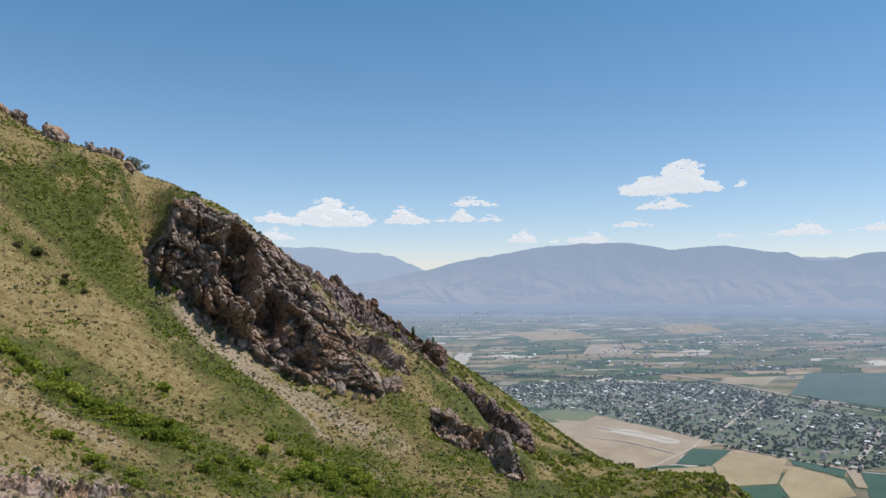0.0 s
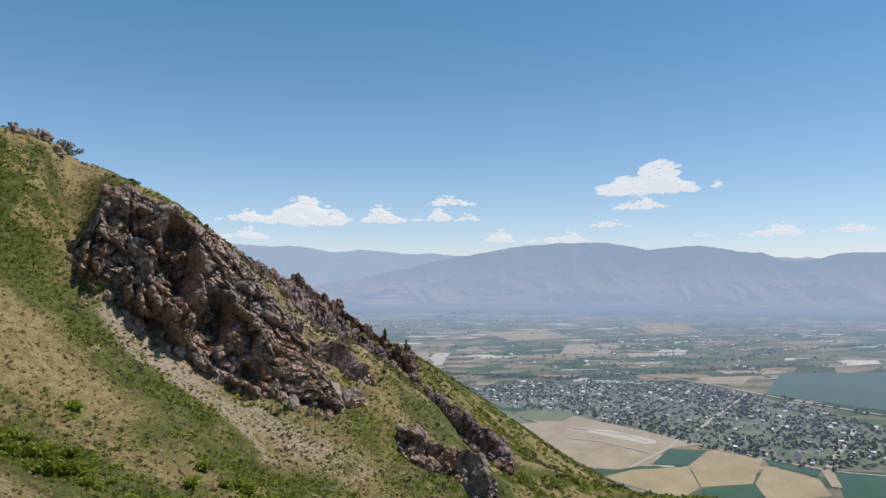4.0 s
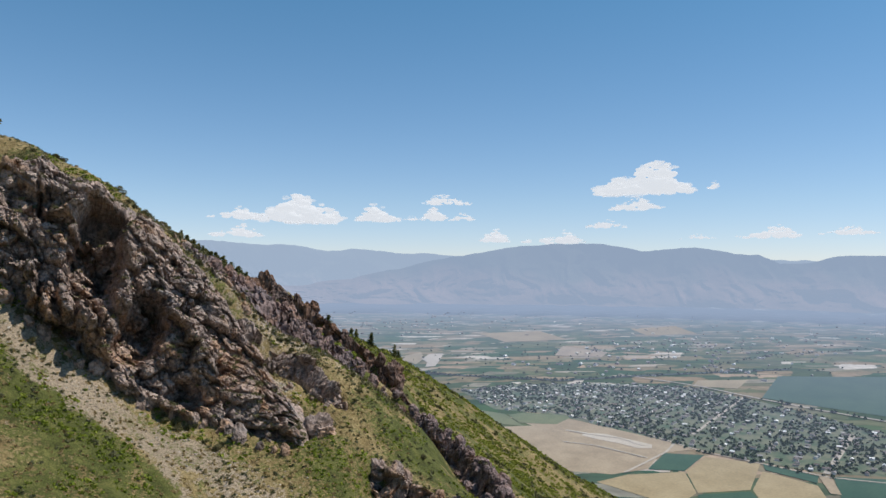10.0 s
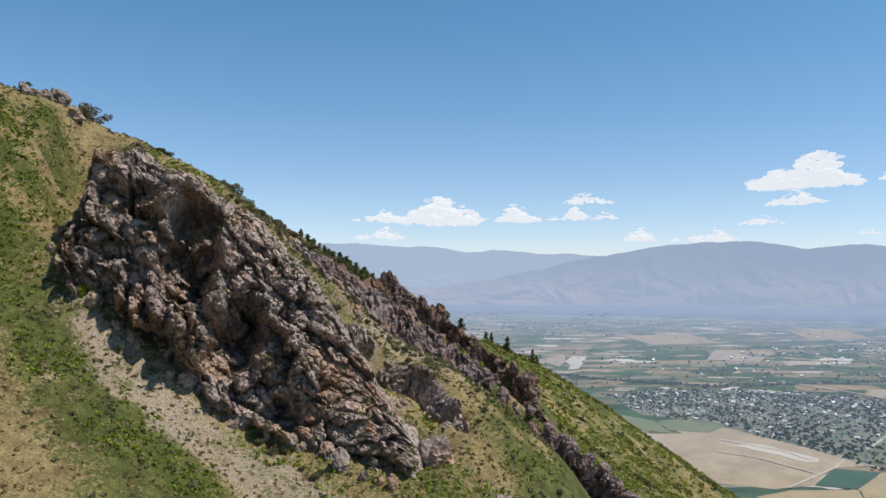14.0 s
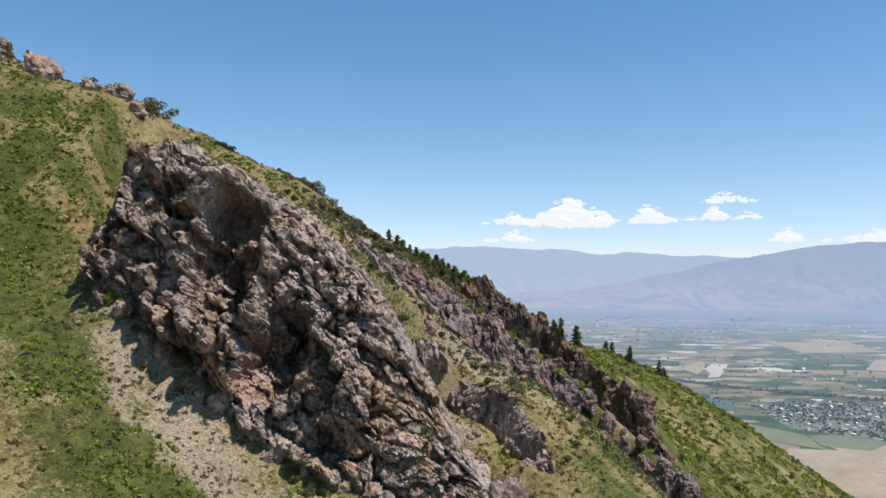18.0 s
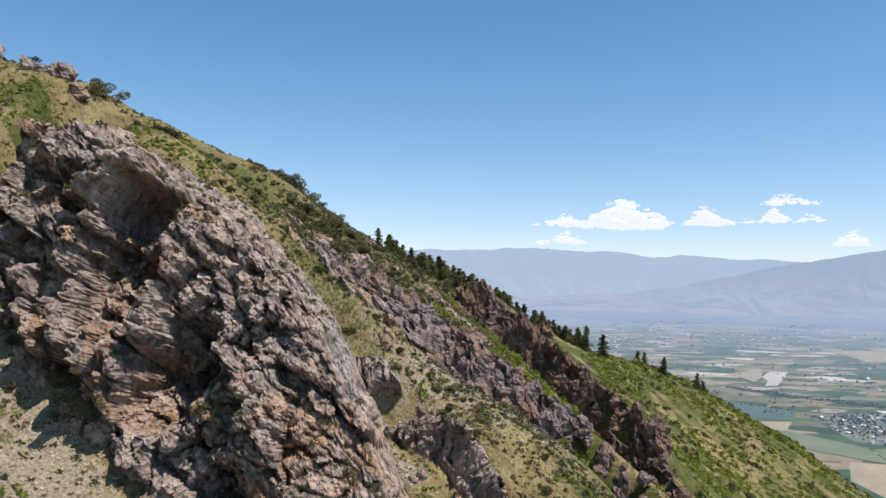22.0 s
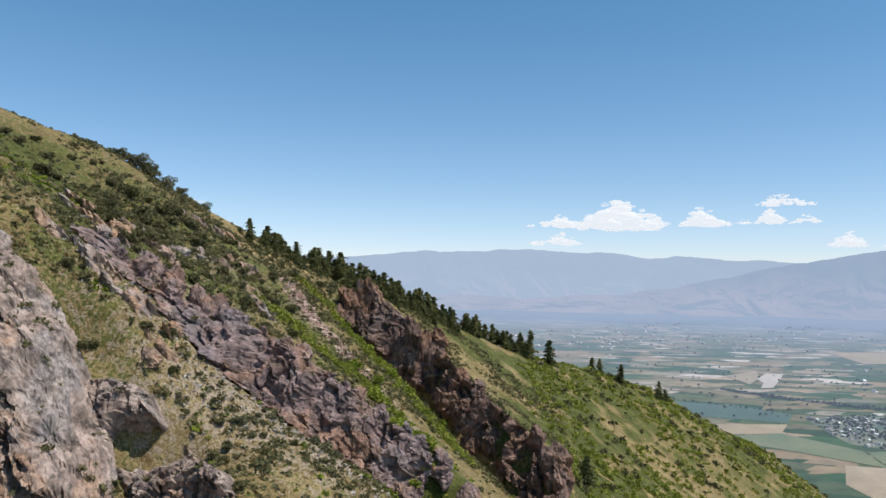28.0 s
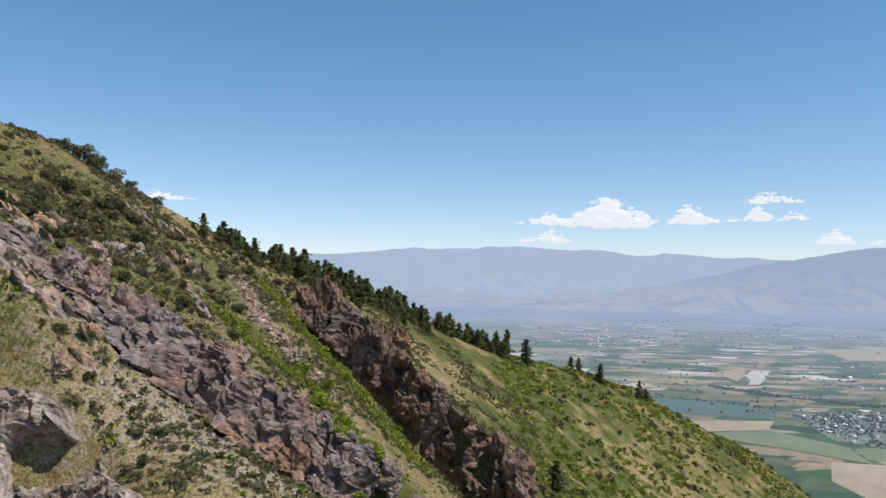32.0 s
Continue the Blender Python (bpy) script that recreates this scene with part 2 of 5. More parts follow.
def valley_material():
    m = Nodes("valley_fields")
    pos = m.add("Attribute", attribute_name="plan").outputs["Vector"]
    turn = m.add("Mapping", {"Vector": pos, "Rotation": (0, 0, 0.35), "Scale": (1 / 420, 1 / 300, 1)}).outputs[0]
    cell = m.add("TexVoronoi", {"Vector": turn, "Scale": 1.0, "Randomness": 0.75}, distance="CHEBYCHEV")
    tone = m.add("SeparateColor", {0: cell.outputs["Color"]}).outputs[0]
    fields = m.ramp(tone, (0.0, (0.030, 0.075, 0.050)), (0.25, (0.055, 0.105, 0.055)), (0.42, (0.12, 0.13, 0.075)), (0.55, (0.27, 0.20, 0.135)), (0.7, (0.045, 0.085, 0.055)), (0.85, (0.10, 0.12, 0.07)), (1.0, (0.36, 0.27, 0.20)))
    # smaller plots, yards and pale ground between the large fields
    lots = m.add("TexVoronoi", {"Vector": m.add("Mapping", {"Vector": pos, "Rotation": (0, 0, 0.5), "Scale": (1 / 240, 1 / 130, 1)}).outputs[0], "Scale": 1.0, "Randomness": 0.9}, distance="CHEBYCHEV")
    pick = m.add("SeparateColor", {0: lots.outputs["Color"]})
    small = m.ramp(pick.outputs[0], (0.0, (0.035, 0.070, 0.045)), (0.35, (0.07, 0.10, 0.06)), (0.55, (0.30, 0.225, 0.165)), (0.75, (0.05, 0.08, 0.05)), (0.93, (0.40, 0.34, 0.29)), (1.0, (0.55, 0.51, 0.47)))
    fields = m.mix(m.ramp(m.math("ADD", pick.outputs[1], m.math("SUBTRACT", m.noise(pos, 0.0006, 3), 0.5)), (0.52, 0.0), (0.56, 1.0)), fields, small)
    grain = m.ramp(m.noise(pos, 0.012, 6, 0.6), (0.3, 0.7), (0.7, 1.25))
    col = m.mix(1.0, fields, grain, "MULTIPLY")
    return m, col, pos


def haze_glow(m, pos_true, near, far, most, tone=(0.352, 0.452, 0.615)):
    """Haze painted on what lies kilometres away: pale blue emission mixed in by distance."""
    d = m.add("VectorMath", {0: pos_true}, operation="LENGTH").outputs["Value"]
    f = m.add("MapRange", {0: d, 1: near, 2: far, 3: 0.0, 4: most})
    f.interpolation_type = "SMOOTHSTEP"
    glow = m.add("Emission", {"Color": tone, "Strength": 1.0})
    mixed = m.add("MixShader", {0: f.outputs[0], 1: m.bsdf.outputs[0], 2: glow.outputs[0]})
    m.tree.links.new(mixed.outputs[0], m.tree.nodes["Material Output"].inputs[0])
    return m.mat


def rock_material(name, shade):
    m = Nodes(name)
    pos = m.add("NewGeometry").outputs["Position"]
    own = m.add("ObjectInfo").outputs["Random"]
    big = m.noise(pos, 0.10, 4, 0.6, 0.8)
    patch_ = m.noise(pos, 0.35, 5, 0.65, 0.5)
    mid = m.noise(pos, 1.1, 6, 0.7)
    fine = m.noise(pos, 5.0, 6, 0.72)
    base = m.ramp(patch_, (0.30, (0.150, 0.116, 0.104)), (0.45, (0.335, 0.262, 0.228)), (0.60, (0.500, 0.400, 0.352)), (0.72, (0.620, 0.520, 0.462)))
    # tan, freshly broken rock low on the cliff's bulge
    off = m.add("VectorMath", {0: pos, 1: (2.0, 141.0, 577.0)}, operation="DISTANCE").outputs["Value"]
    big = m.math("ADD", big, m.math("MULTIPLY", m.math("SUBTRACT", 1.0, m.math("DIVIDE", off, 15.0), True), 0.22))
    rust = m.mix(m.ramp(m.math("ADD", big, m.math("MULTIPLY", m.math("SUBTRACT", own, 0.5), 0.12)), (0.50, 0.0), (0.62, 0.80)), base, m.ramp(mid, (0.3, (0.34, 0.195, 0.115)), (0.7, (0.60, 0.405, 0.265))))
    grey = m.mix(m.ramp(big, (0.34, 0.85), (0.46, 0.0)), rust, m.ramp(mid, (0.3, (0.20, 0.180, 0.175)), (0.7, (0.46, 0.42, 0.405))))
    tint = m.ramp(mid, (0.3, 0.50), (0.5, 0.95), (0.75, 1.25))
    col = m.mix(1.0, grey, tint, "MULTIPLY")
    stain = m.ramp(m.noise(m.add("Mapping", {"Vector": pos, "Scale": (1, 1, 0.45)}).outputs[0], 0.55, 5, 0.7, 0.4), (0.36, 0.38), (0.52, 1.0))
    col = m.mix(1.0, col, stain, "MULTIPLY")
    lichen = m.ramp(fine, (0.60, 0.0), (0.74, 0.5))
    col = m.mix(lichen, col, (0.44, 0.40, 0.35))
    col = m.mix(1.0, col, shade, "MULTIPLY")
    crack = m.add("TexVoronoi", {"Vector": pos, "Scale": 0.8, "Randomness": 1.0}, feature="DISTANCE_TO_EDGE").outputs["Distance"]
    joint = m.ramp(crack, (0.0, 0.0), (0.06, 1.0))
    h = m.math("ADD", m.math("MULTIPLY", mid, 1.0), m.math("ADD", m.math("MULTIPLY", fine, 0.4), m.math("MULTIPLY", joint, 0.15)))
    return m.finish(col, 0.92, h, 0.8, 0.28)


# fin rock: redder, and darkened further to stand in for its shaded face
HILL, ROCK, DARK_ROCK = hill_material(), rock_material("volcanic_rock", (0.88, 0.85, 0.82)), rock_material("shade_darkened_red_rock", (0.52, 0.43, 0.395))
MAUVE_ROCK = rock_material("mauve_rock", (0.66, 0.60, 0.63))
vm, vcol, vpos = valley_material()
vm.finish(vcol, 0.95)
# haze painted into the floor as emission, nearly covering the fields far out
VALLEY = haze_glow(vm, vpos, 300.0, 17000.0, 0.88, (0.375, 0.478, 0.665))

# ---- the ground: one sheet from the hillside to the far side of the valley ----


def spread(lo, hi, step, growth, end):
    core = list(np.arange(lo, hi + step / 2, step))
    up, down, d = core[-1], core[0], step
    while up < end or down > -end:
        d *= growth
        if up < end:
            up += d
            core.append(up)
        if down > -end:
            down -= d
            core.insert(0, down)
    return np.array(core)


def strip(x, y, ax, ay, bx, by, width):
    """How far a place lies inside a strip from a to b, from 0 to 1."""
    vx, vy = bx - ax, by - ay
    t = np.clip(((x - ax) * vx + (y - ay) * vy) / (vx * vx + vy * vy), 0, 1)
    return np.exp(-((x - ax - t * vx) ** 2 + (y - ay - t * vy) ** 2) / width ** 2)


# where the bedrock comes out of the slope: strips with their widths
FIN = ((18.0, 252.5, 29.0, 249.5, 3.2), (29.0, 249.5, 40.0, 244.5, 4.2), (40.0, 244.5, 51.0, 234.0, 4.6), (51.0, 234.0, 61.0, 228.5, 4.6), (61.0, 228.5, 68.0, 213.0, 3.6))
RIB = ((-6.7, 184.9, 7.3, 184.9, 3.0), (7.3, 184.9, 21.3, 189.9, 3.8), (21.3, 189.9, 38.3, 193.9, 4.2), (38.3, 193.9, 52.3, 194.9, 4.2), (52.3, 194.9, 60.3, 181.9, 3.8), (60.3, 181.9, 68.3, 162.9, 3.6), (68.3, 162.9, 64, 146, 3.2), (64, 146, 60, 122, 3.0))
LEDGE = ((0.0, 170.0, 12.0, 165.5, 5.0), (12.0, 165.5, 20.0, 161.5, 3.4), (20.0, 161.5, 27.4, 150.0, 3.0))
FOOT = ((31.0, 126.5, 36.0, 121.0, 3.4), (36.0, 121.0, 41.0, 109.0, 5.4), (41.0, 109.0, 43.0, 96.0, 4.4))

XS, YS = spread(-140, 200, 1.1, 1.055, 4700), spread(-10, 440, 1.1, 1.055, 4700)
gx, gy = np.meshgrid(XS, YS)
gz = ground_z(gx, gy)
# under the bedrock the soil lies deeper
HOLLOW = ((12.5, 167, 4.2, 6.0),)
for hx, hy, hr, deep in HOLLOW:
    gz = gz - deep * np.exp(-(((gx - hx) ** 2 + (gy - hy) ** 2) / hr ** 2) ** 2)
for ax, ay, bx, by, w in FIN + RIB + LEDGE + FOOT:
    deep = 11.0 if w > 6 else 6.0 if (ax, ay, bx, by, w) in LEDGE else 2.2
    gz = gz - np.clip((strip(gx, gy, ax, ay, bx, by, w) - 0.50) / 0.2, 0, 1) * deep
ground = tagged(new("ground", grid_mesh("ground", XS, YS, gz, HILL)), "steep hillside of dry grass and green scrub above a wide farmed valley", "ground", kind="structure")
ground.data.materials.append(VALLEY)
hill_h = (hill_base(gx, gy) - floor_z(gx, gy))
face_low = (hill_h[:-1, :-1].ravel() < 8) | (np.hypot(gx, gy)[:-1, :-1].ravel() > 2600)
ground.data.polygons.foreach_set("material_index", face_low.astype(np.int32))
rr = np.hypot(gx, gy)
scale_true = unsqueeze(rr) / np.maximum(rr, 1)
plan = ground.data.attributes.new("plan", "FLOAT_VECTOR", "POINT")
plan.data.foreach_set("vector", np.stack([gx * scale_true, gy * scale_true, 0 * gx], -1).astype(np.float32).ravel())
cover = 0.33 + 0.22 * fbm(gx / 25, gy / 25, 0 * gx, 3, 21)
GREEN_STRIPS = ((-100, 166, -80, 162, 9, .7), (-80, 162, -68, 154, 9, .7), (-68, 154, -60, 141, 7, .65), (-60, 141, -46, 131, 5, .5), (-46, 131, -32, 123, 5, .45), (-32, 123, -20, 113, 7, .5), (-20, 113, -8, 88, 9, .5), (-8, 88, 2, 72, 9, .6),
                (-88, 190, -68, 174, 7, .35), (-68, 174, -59, 163, 6, .4), (-84, 100, -74, 98, 8, .5), (-84, 84, -62, 86, 9, .8), (-62, 86, -46, 80, 9, .75), (-46, 80, -34, 70, 8, .65), (-34, 70, -24, 56, 8, .55),
                (-66, 56, -50, 50, 6, .55), (-84, 139, -82, 139, 5, .5), (-71, 131, -69, 131, 5, .45), (-52, 102, -46, 98, 4, .4), (-24, 76, -2, 78, 7, .5), (-36, 104, -30, 96, 6, .2),
                (-90, 150, -78, 144, 5, -.3), (-66, 126, -44, 108, 8, -.35), (-42, 140, 12, 106, 5, -.35), (-76, 64, -56, 66, 5, -.3), (14, 140, 40, 100, 9, .3),
                (84, 400, 80, 230, 20, .6), (66, 310, 66, 240, 9, .4), (80, 310, 140, 300, 50, .6), (62, 170, 95, 115, 26, .7), (50, 150, 60, 80, 12, .6), (30, 104, 50, 80, 12, .5),
                (110, 420, 230, 480, 70, .45), (8, 254, 30, 231, 4, .6), (30, 231, 47, 217, 4, .6), (12, 211, 31, 208, 3.5, .6), (31, 208, 48, 190, 4, .6), (6, 176, 44, 174, 7, -.12), (-62, 190, -30, 184, 18, .40), (-80, 175, -62, 168, 9, .35), (-30, 200, -14, 192, 9, .28), (-10, 218, 22, 196, 20, .14), (36, 300, 52, 280, 10, -.3))
for ax, ay, bx, by, w, amount in GREEN_STRIPS:
    cover = cover + 0.95 * amount * strip(gx + 3 * fbm(gx / 9, gy / 9, 0 * gx, 2, 81), gy + 3 * fbm(gx / 9, gy / 9, 0 * gx, 2, 83), ax, ay, bx, by, w) * (0.70 + 1.0 * fbm(gx / 6, gy / 6, 0 * gx, 3, 85))
attribute(ground.data, "green", cover)
scree = 0.12 + 0.15 * fbm(gx / 18, gy / 18, 0 * gx, 3, 33)
for ax, ay, bx, by, w, amount in ((-50, 146, -36, 138, 6, .6), (-42, 138, -28, 132, 7, .6), (-28, 133, -8, 126, 6, .5), (-10, 127, 12, 108, 6, .42), (-44, 128, -30, 122, 5, .25), (0, 176, 30, 172, 7, .2), (8, 238, 28, 215, 3, .8), (28, 215, 46, 199, 2.5, .5), (8, 168, 40, 168, 6, .12), (2, 159, 14, 154, 3, .8), (-66, 30, -55, 45, 7, .6), (-76, 64, -56, 66, 6, .35),
                (20, 270, 60, 262, 9, .35), (-20, 200, 20, 190, 14, .42), (-14, 230, 14, 214, 12, .42), (16, 178, 50, 180, 7, .2), (-16, 124, -2, 98, 1.3, .6), (-2, 98, 4, 78, 1.3, .6)):
    scree = scree + amount * strip(gx, gy, ax, ay, bx, by, w)
attribute(ground.data, "bare", scree)

# ---- far mountains ----


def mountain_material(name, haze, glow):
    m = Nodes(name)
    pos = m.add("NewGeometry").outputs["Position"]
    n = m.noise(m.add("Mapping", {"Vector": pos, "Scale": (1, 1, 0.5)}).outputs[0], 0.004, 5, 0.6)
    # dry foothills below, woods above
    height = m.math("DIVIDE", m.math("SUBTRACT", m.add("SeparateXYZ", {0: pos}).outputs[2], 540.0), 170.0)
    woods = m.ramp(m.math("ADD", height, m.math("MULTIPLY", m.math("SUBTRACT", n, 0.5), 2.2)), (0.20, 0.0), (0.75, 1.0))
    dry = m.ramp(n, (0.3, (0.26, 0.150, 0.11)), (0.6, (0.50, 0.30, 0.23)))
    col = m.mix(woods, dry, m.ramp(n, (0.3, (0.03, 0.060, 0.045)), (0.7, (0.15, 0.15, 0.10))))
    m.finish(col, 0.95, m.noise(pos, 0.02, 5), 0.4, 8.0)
    # painted haze: a fixed share of blue emission covers the slopes' own colour
    return haze_glow(m, pos, 1.0, 2.0, haze, glow)


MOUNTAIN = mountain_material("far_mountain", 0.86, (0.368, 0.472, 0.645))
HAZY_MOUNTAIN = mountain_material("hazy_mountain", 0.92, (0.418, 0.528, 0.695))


def mountain_range(name, radius, depth, profile, seed, label, material):
    """A range along an arc across the valley: its skyline by heading and height, both in degrees from the eye."""
    heads = np.arange(-60, 86, 0.10)
    prof = np.interp(heads, [a for a, b in profile], [b for a, b in profile])
    prof = prof + 0.09 * fbm(heads * 0.55, 0 * heads, 0 * heads, 5, seed)
    rows = np.linspace(0, 1, 60)
    hh, tt = np.meshgrid(heads, rows)
    bend = hh + 0.8 * fbm(hh * 0.4, tt * 3, 0 * hh, 3, seed + 2)
    spur = fbm(bend * 0.3 + tt * 0.5, tt * 1.2, 0 * hh, 5, seed + 7, True)
    foot = -1.95 + 0.06 * spur
    top = prof[None, :]
    rise = tt ** (1.1 + 0.22 * spur)
    r = np.minimum(radius - depth * (1 - tt) - 60 * np.clip(spur - 0.4, -0.6, 1.2) * np.sin(math.pi * tt), 4930)
    z = 600 + r * np.tan(np.radians(foot + (top - foot) * rise))
    a = np.radians(hh)
    verts = np.stack([r * np.sin(a), r * np.cos(a), z], -1).reshape(-1, 3)
    n = len(heads)
    faces = [(j * n + i, j * n + i + 1, (j + 1) * n + i + 1, (j + 1) * n + i) for j in range(len(rows) - 1) for i in range(n - 1)]
    return tagged(new(name, mesh_of(name, verts, faces, material, True)), label, "mountain", kind="structure")


BACK_RANGE = ((-60, 1.9), (-9, 1.9), (-4, 2.38), (2, 2.55), (5, 2.62), (8, 2.42), (10, 2.36), (12.3, 2.06), (16.2, 2.16), (20, 1.86), (23.5, 1.78), (28, 1.5), (86, 1.5))
FRONT_RANGE = ((-60, -0.7), (4, -0.9), (10, -0.6), (14.5, 0.0), (18.5, 0.85), (22.5, 1.75), (26.4, 2.44), (29.6, 2.82), (33.5, 2.68), (36.3, 2.23), (38.2, 2.29), (40.1, 2.46), (42.7, 2.03), (44.3, 1.96), (45.7, 1.25), (47.6, 1.41), (49.8, 1.75), (60, 2.1), (86, 1.9))
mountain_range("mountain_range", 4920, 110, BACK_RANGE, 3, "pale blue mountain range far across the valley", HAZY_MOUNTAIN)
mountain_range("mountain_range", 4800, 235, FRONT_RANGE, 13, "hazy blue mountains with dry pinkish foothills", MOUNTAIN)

# ---- rock ----


def rock_shape(name, seed, level, planes, squash, rough):
    """An angular block: the space inside some random planes, weathered by two scales of ridged noise."""
    rng = np.random.default_rng(seed)
    bm = bmesh.new()
    bmesh.ops.create_icosphere(bm, subdivisions=level, radius=1)
    d = np.array([v.co[:] for v in bm.verts])
    nrm = rng.normal(size=(planes, 3))
    nrm[:, 2] *= 0.7
    nrm /= np.linalg.norm(nrm, axis=1, keepdims=True)
    off = rng.uniform(0.62, 1.0, planes)
    dots = d @ nrm.T
    r = np.where(dots > 0.05, off / np.maximum(dots, 0.05), 9).min(1)
    r = np.minimum(r, 1.35)
    p = d * r[:, None] * np.array([1, 1, squash])
    k = p * 1.7 + seed * 3.1
    push = rough * (fbm(k[:, 0], k[:, 1], k[:, 2] * 0.8, 4, seed, True) - 0.5)
    k = p * 6.5 + seed
    push = push + 0.35 * rough * fbm(k[:, 0], k[:, 1], k[:, 2], 2, seed + 3, True)
    p = p + d * push[:, None]
    for v, c in zip(bm.verts, p):
        v.co = c
    me = bpy.data.meshes.new(name)
    bm.to_mesh(me)
    bm.free()
    me.materials.append(ROCK)
    return me


def cells(x, y, z, seed):
    """Cellular noise: the gap to the next cell, the nearest cell's own number, and a tilt across the cell."""
    i, j, k = (np.floor(v).astype(np.int64) for v in (x, y, z))
    f1, f2, own, tilt = np.full(x.shape, 9.0), np.full(x.shape, 9.0), np.zeros(x.shape), np.zeros(x.shape)
    for a in (-1, 0, 1):
        for b in (-1, 0, 1):
            for c in (-1, 0, 1):
                ci, cj, ck = i + a, j + b, k + c
                l0, l1, l2 = lattice(ci, cj, ck, seed), lattice(ci, cj, ck, seed + 1), lattice(ci, cj, ck, seed + 2)
                dx, dy, dz = x - ci - l0, y - cj - l1, z - ck - l2
                d = np.sqrt(dx * dx + dy * dy + dz * dz)
                near = d < f1
                f2 = np.where(near, f1, np.minimum(f2, d))
                own = np.where(near, lattice(ci, cj, ck, seed + 3), own)
                tilt = np.where(near, (l1 * 2.2 - 1.1) * dx + (l2 * 1.2 - 0.6) * dy + (l0 * 2.0 - 0.6) * dz, tilt)
                f1 = np.where(near, d, f1)
    return f2 - f1, own, tilt


def face_normals(co):
    """The way that each place of a sheet faces."""
    n = np.cross(np.gradient(co, axis=1), np.gradient(co, axis=0))
    return n / np.maximum(np.linalg.norm(n, axis=-1, keepdims=True), 1e-6)


BLOCK_SIZES = ((1.0, 0.55, 0.20, 1.25, 0.8), (0.45, 0.30, 0.26, 1.35, 0.7), (0.20, 0.085, 0.22, 1.1, 0.6), (0.09, 0.028, 0.2, 1.0, 0.4))


def crag(px_, py_, pz_, seed, size, which=(0, 1, 2, 3)):
    """How far a craggy face stands out: tilted blocks within blocks, with open joints."""
    w = 0.35 * fbm(px_ / size, py_ / size, pz_ / size, 2, seed)
    out = 0
    for k in which:
        scale, amp, joint, upright, lean_ = BLOCK_SIZES[k]
        gap, own, tilt = cells(px_ / (size * scale) + w, py_ / (size * scale), pz_ / (size * scale * upright) + w, seed)
        out = out + size * amp * ((own - 0.5) * 1.5 + lean_ * tilt - joint * np.exp(-gap / 0.085))
        seed += 11
    return out + (0.012 if 3 in which else 0.0) * size * fbm(px_ * 1.6, py_ * 1.6, pz_ * 1.6, 3, seed, True)


def smooth_ground(x, y):
    return hill_base(x, y) + scarps(x, y) + 2.0 * fbm(x / 42, y / 42, 0 * x, 3, 5)


LEDGES = []


def rock_face(parent, strips, cx, cy, wide, tall, step, size, lift, seed, facing, hollows=(), sink=1.8, material=None):
    """A sheet of bedrock, laid square to the way it faces, that comes out of the slope inside the strips and dives under it outside."""
    n = Vector(facing).normalized()
    u = Vector((0, 0, 1)).cross(n).normalized()
    v = n.cross(u)
    c = Vector((cx, cy, float(smooth_ground(np.array([cx + 0.0]), np.array([cy + 0.0]))[0])))
    aa, bb = np.meshgrid(np.arange(-wide, wide, step), np.arange(-tall, tall, step))
    px_, py_, pz_ = (c[i] + aa * u[i] + bb * v[i] for i in range(3))
    # slide every point along the facing until it meets the slope from outside
    best, last, gone = np.full(aa.shape, -24.0), None, np.zeros(aa.shape, bool)
    hs = np.linspace(24, -24, 33)
    for k, h in enumerate(hs):
        gap = pz_ + h * n.z - smooth_ground(px_ + h * n.x, py_ + h * n.y)
        if last is not None:
            hit = (gap <= 0) & ~gone
            f = last / np.maximum(last - gap, 1e-6)
            best = np.where(hit, hs[k - 1] + (h - hs[k - 1]) * np.clip(f, 0, 1), best)
            gone |= hit
        last = gap
    x, y, z = px_ + best * n.x, py_ + best * n.y, pz_ + best * n.z
    mask = 0 * x
    for ax, ay, bx, by, w in strips:
        mask = np.maximum(mask, strip(x, y, ax, ay, bx, by, w))
    mask = mask + 0.20 * fbm(x / 6, y / 6, z / 6, 4, seed + 50)
    m = np.clip((mask - 0.38) / 0.32, 0, 1)
    m = m * m * (3 - 2 * m) * gone
    out = m * (lift + crag(x, y, z, seed, size)) - (1 - m) * sink
    for hx, hy, hz, rx, ry, rz, deep in hollows:
        q = (((x - hx) / rx) ** 2 + ((y - hy) / ry) ** 2 + ((z - hz) / rz) ** 2) * (1 + 0.45 * fbm(x / 3.5, y / 3.5, z / 3.5, 3, seed + 90))
        out = out - deep * np.exp(-np.maximum(q, 0) ** 4)
        # a brow of rock over the larger hollows
        if deep > 8:
            q = ((x - hx - 0.1 * rx) / (1.15 * rx)) ** 2 + ((z - hz - 1.12 * rz) / (0.42 * rz)) ** 2 + ((y - hy) / (1.6 * ry)) ** 2
            out = out + 2.2 * m * np.exp(-q ** 2)
    co = np.stack([x + out * n.x, y + out * n.y, z + out * n.z], -1)
    return face_sheet(parent, co, m > 0.001, material or ROCK)


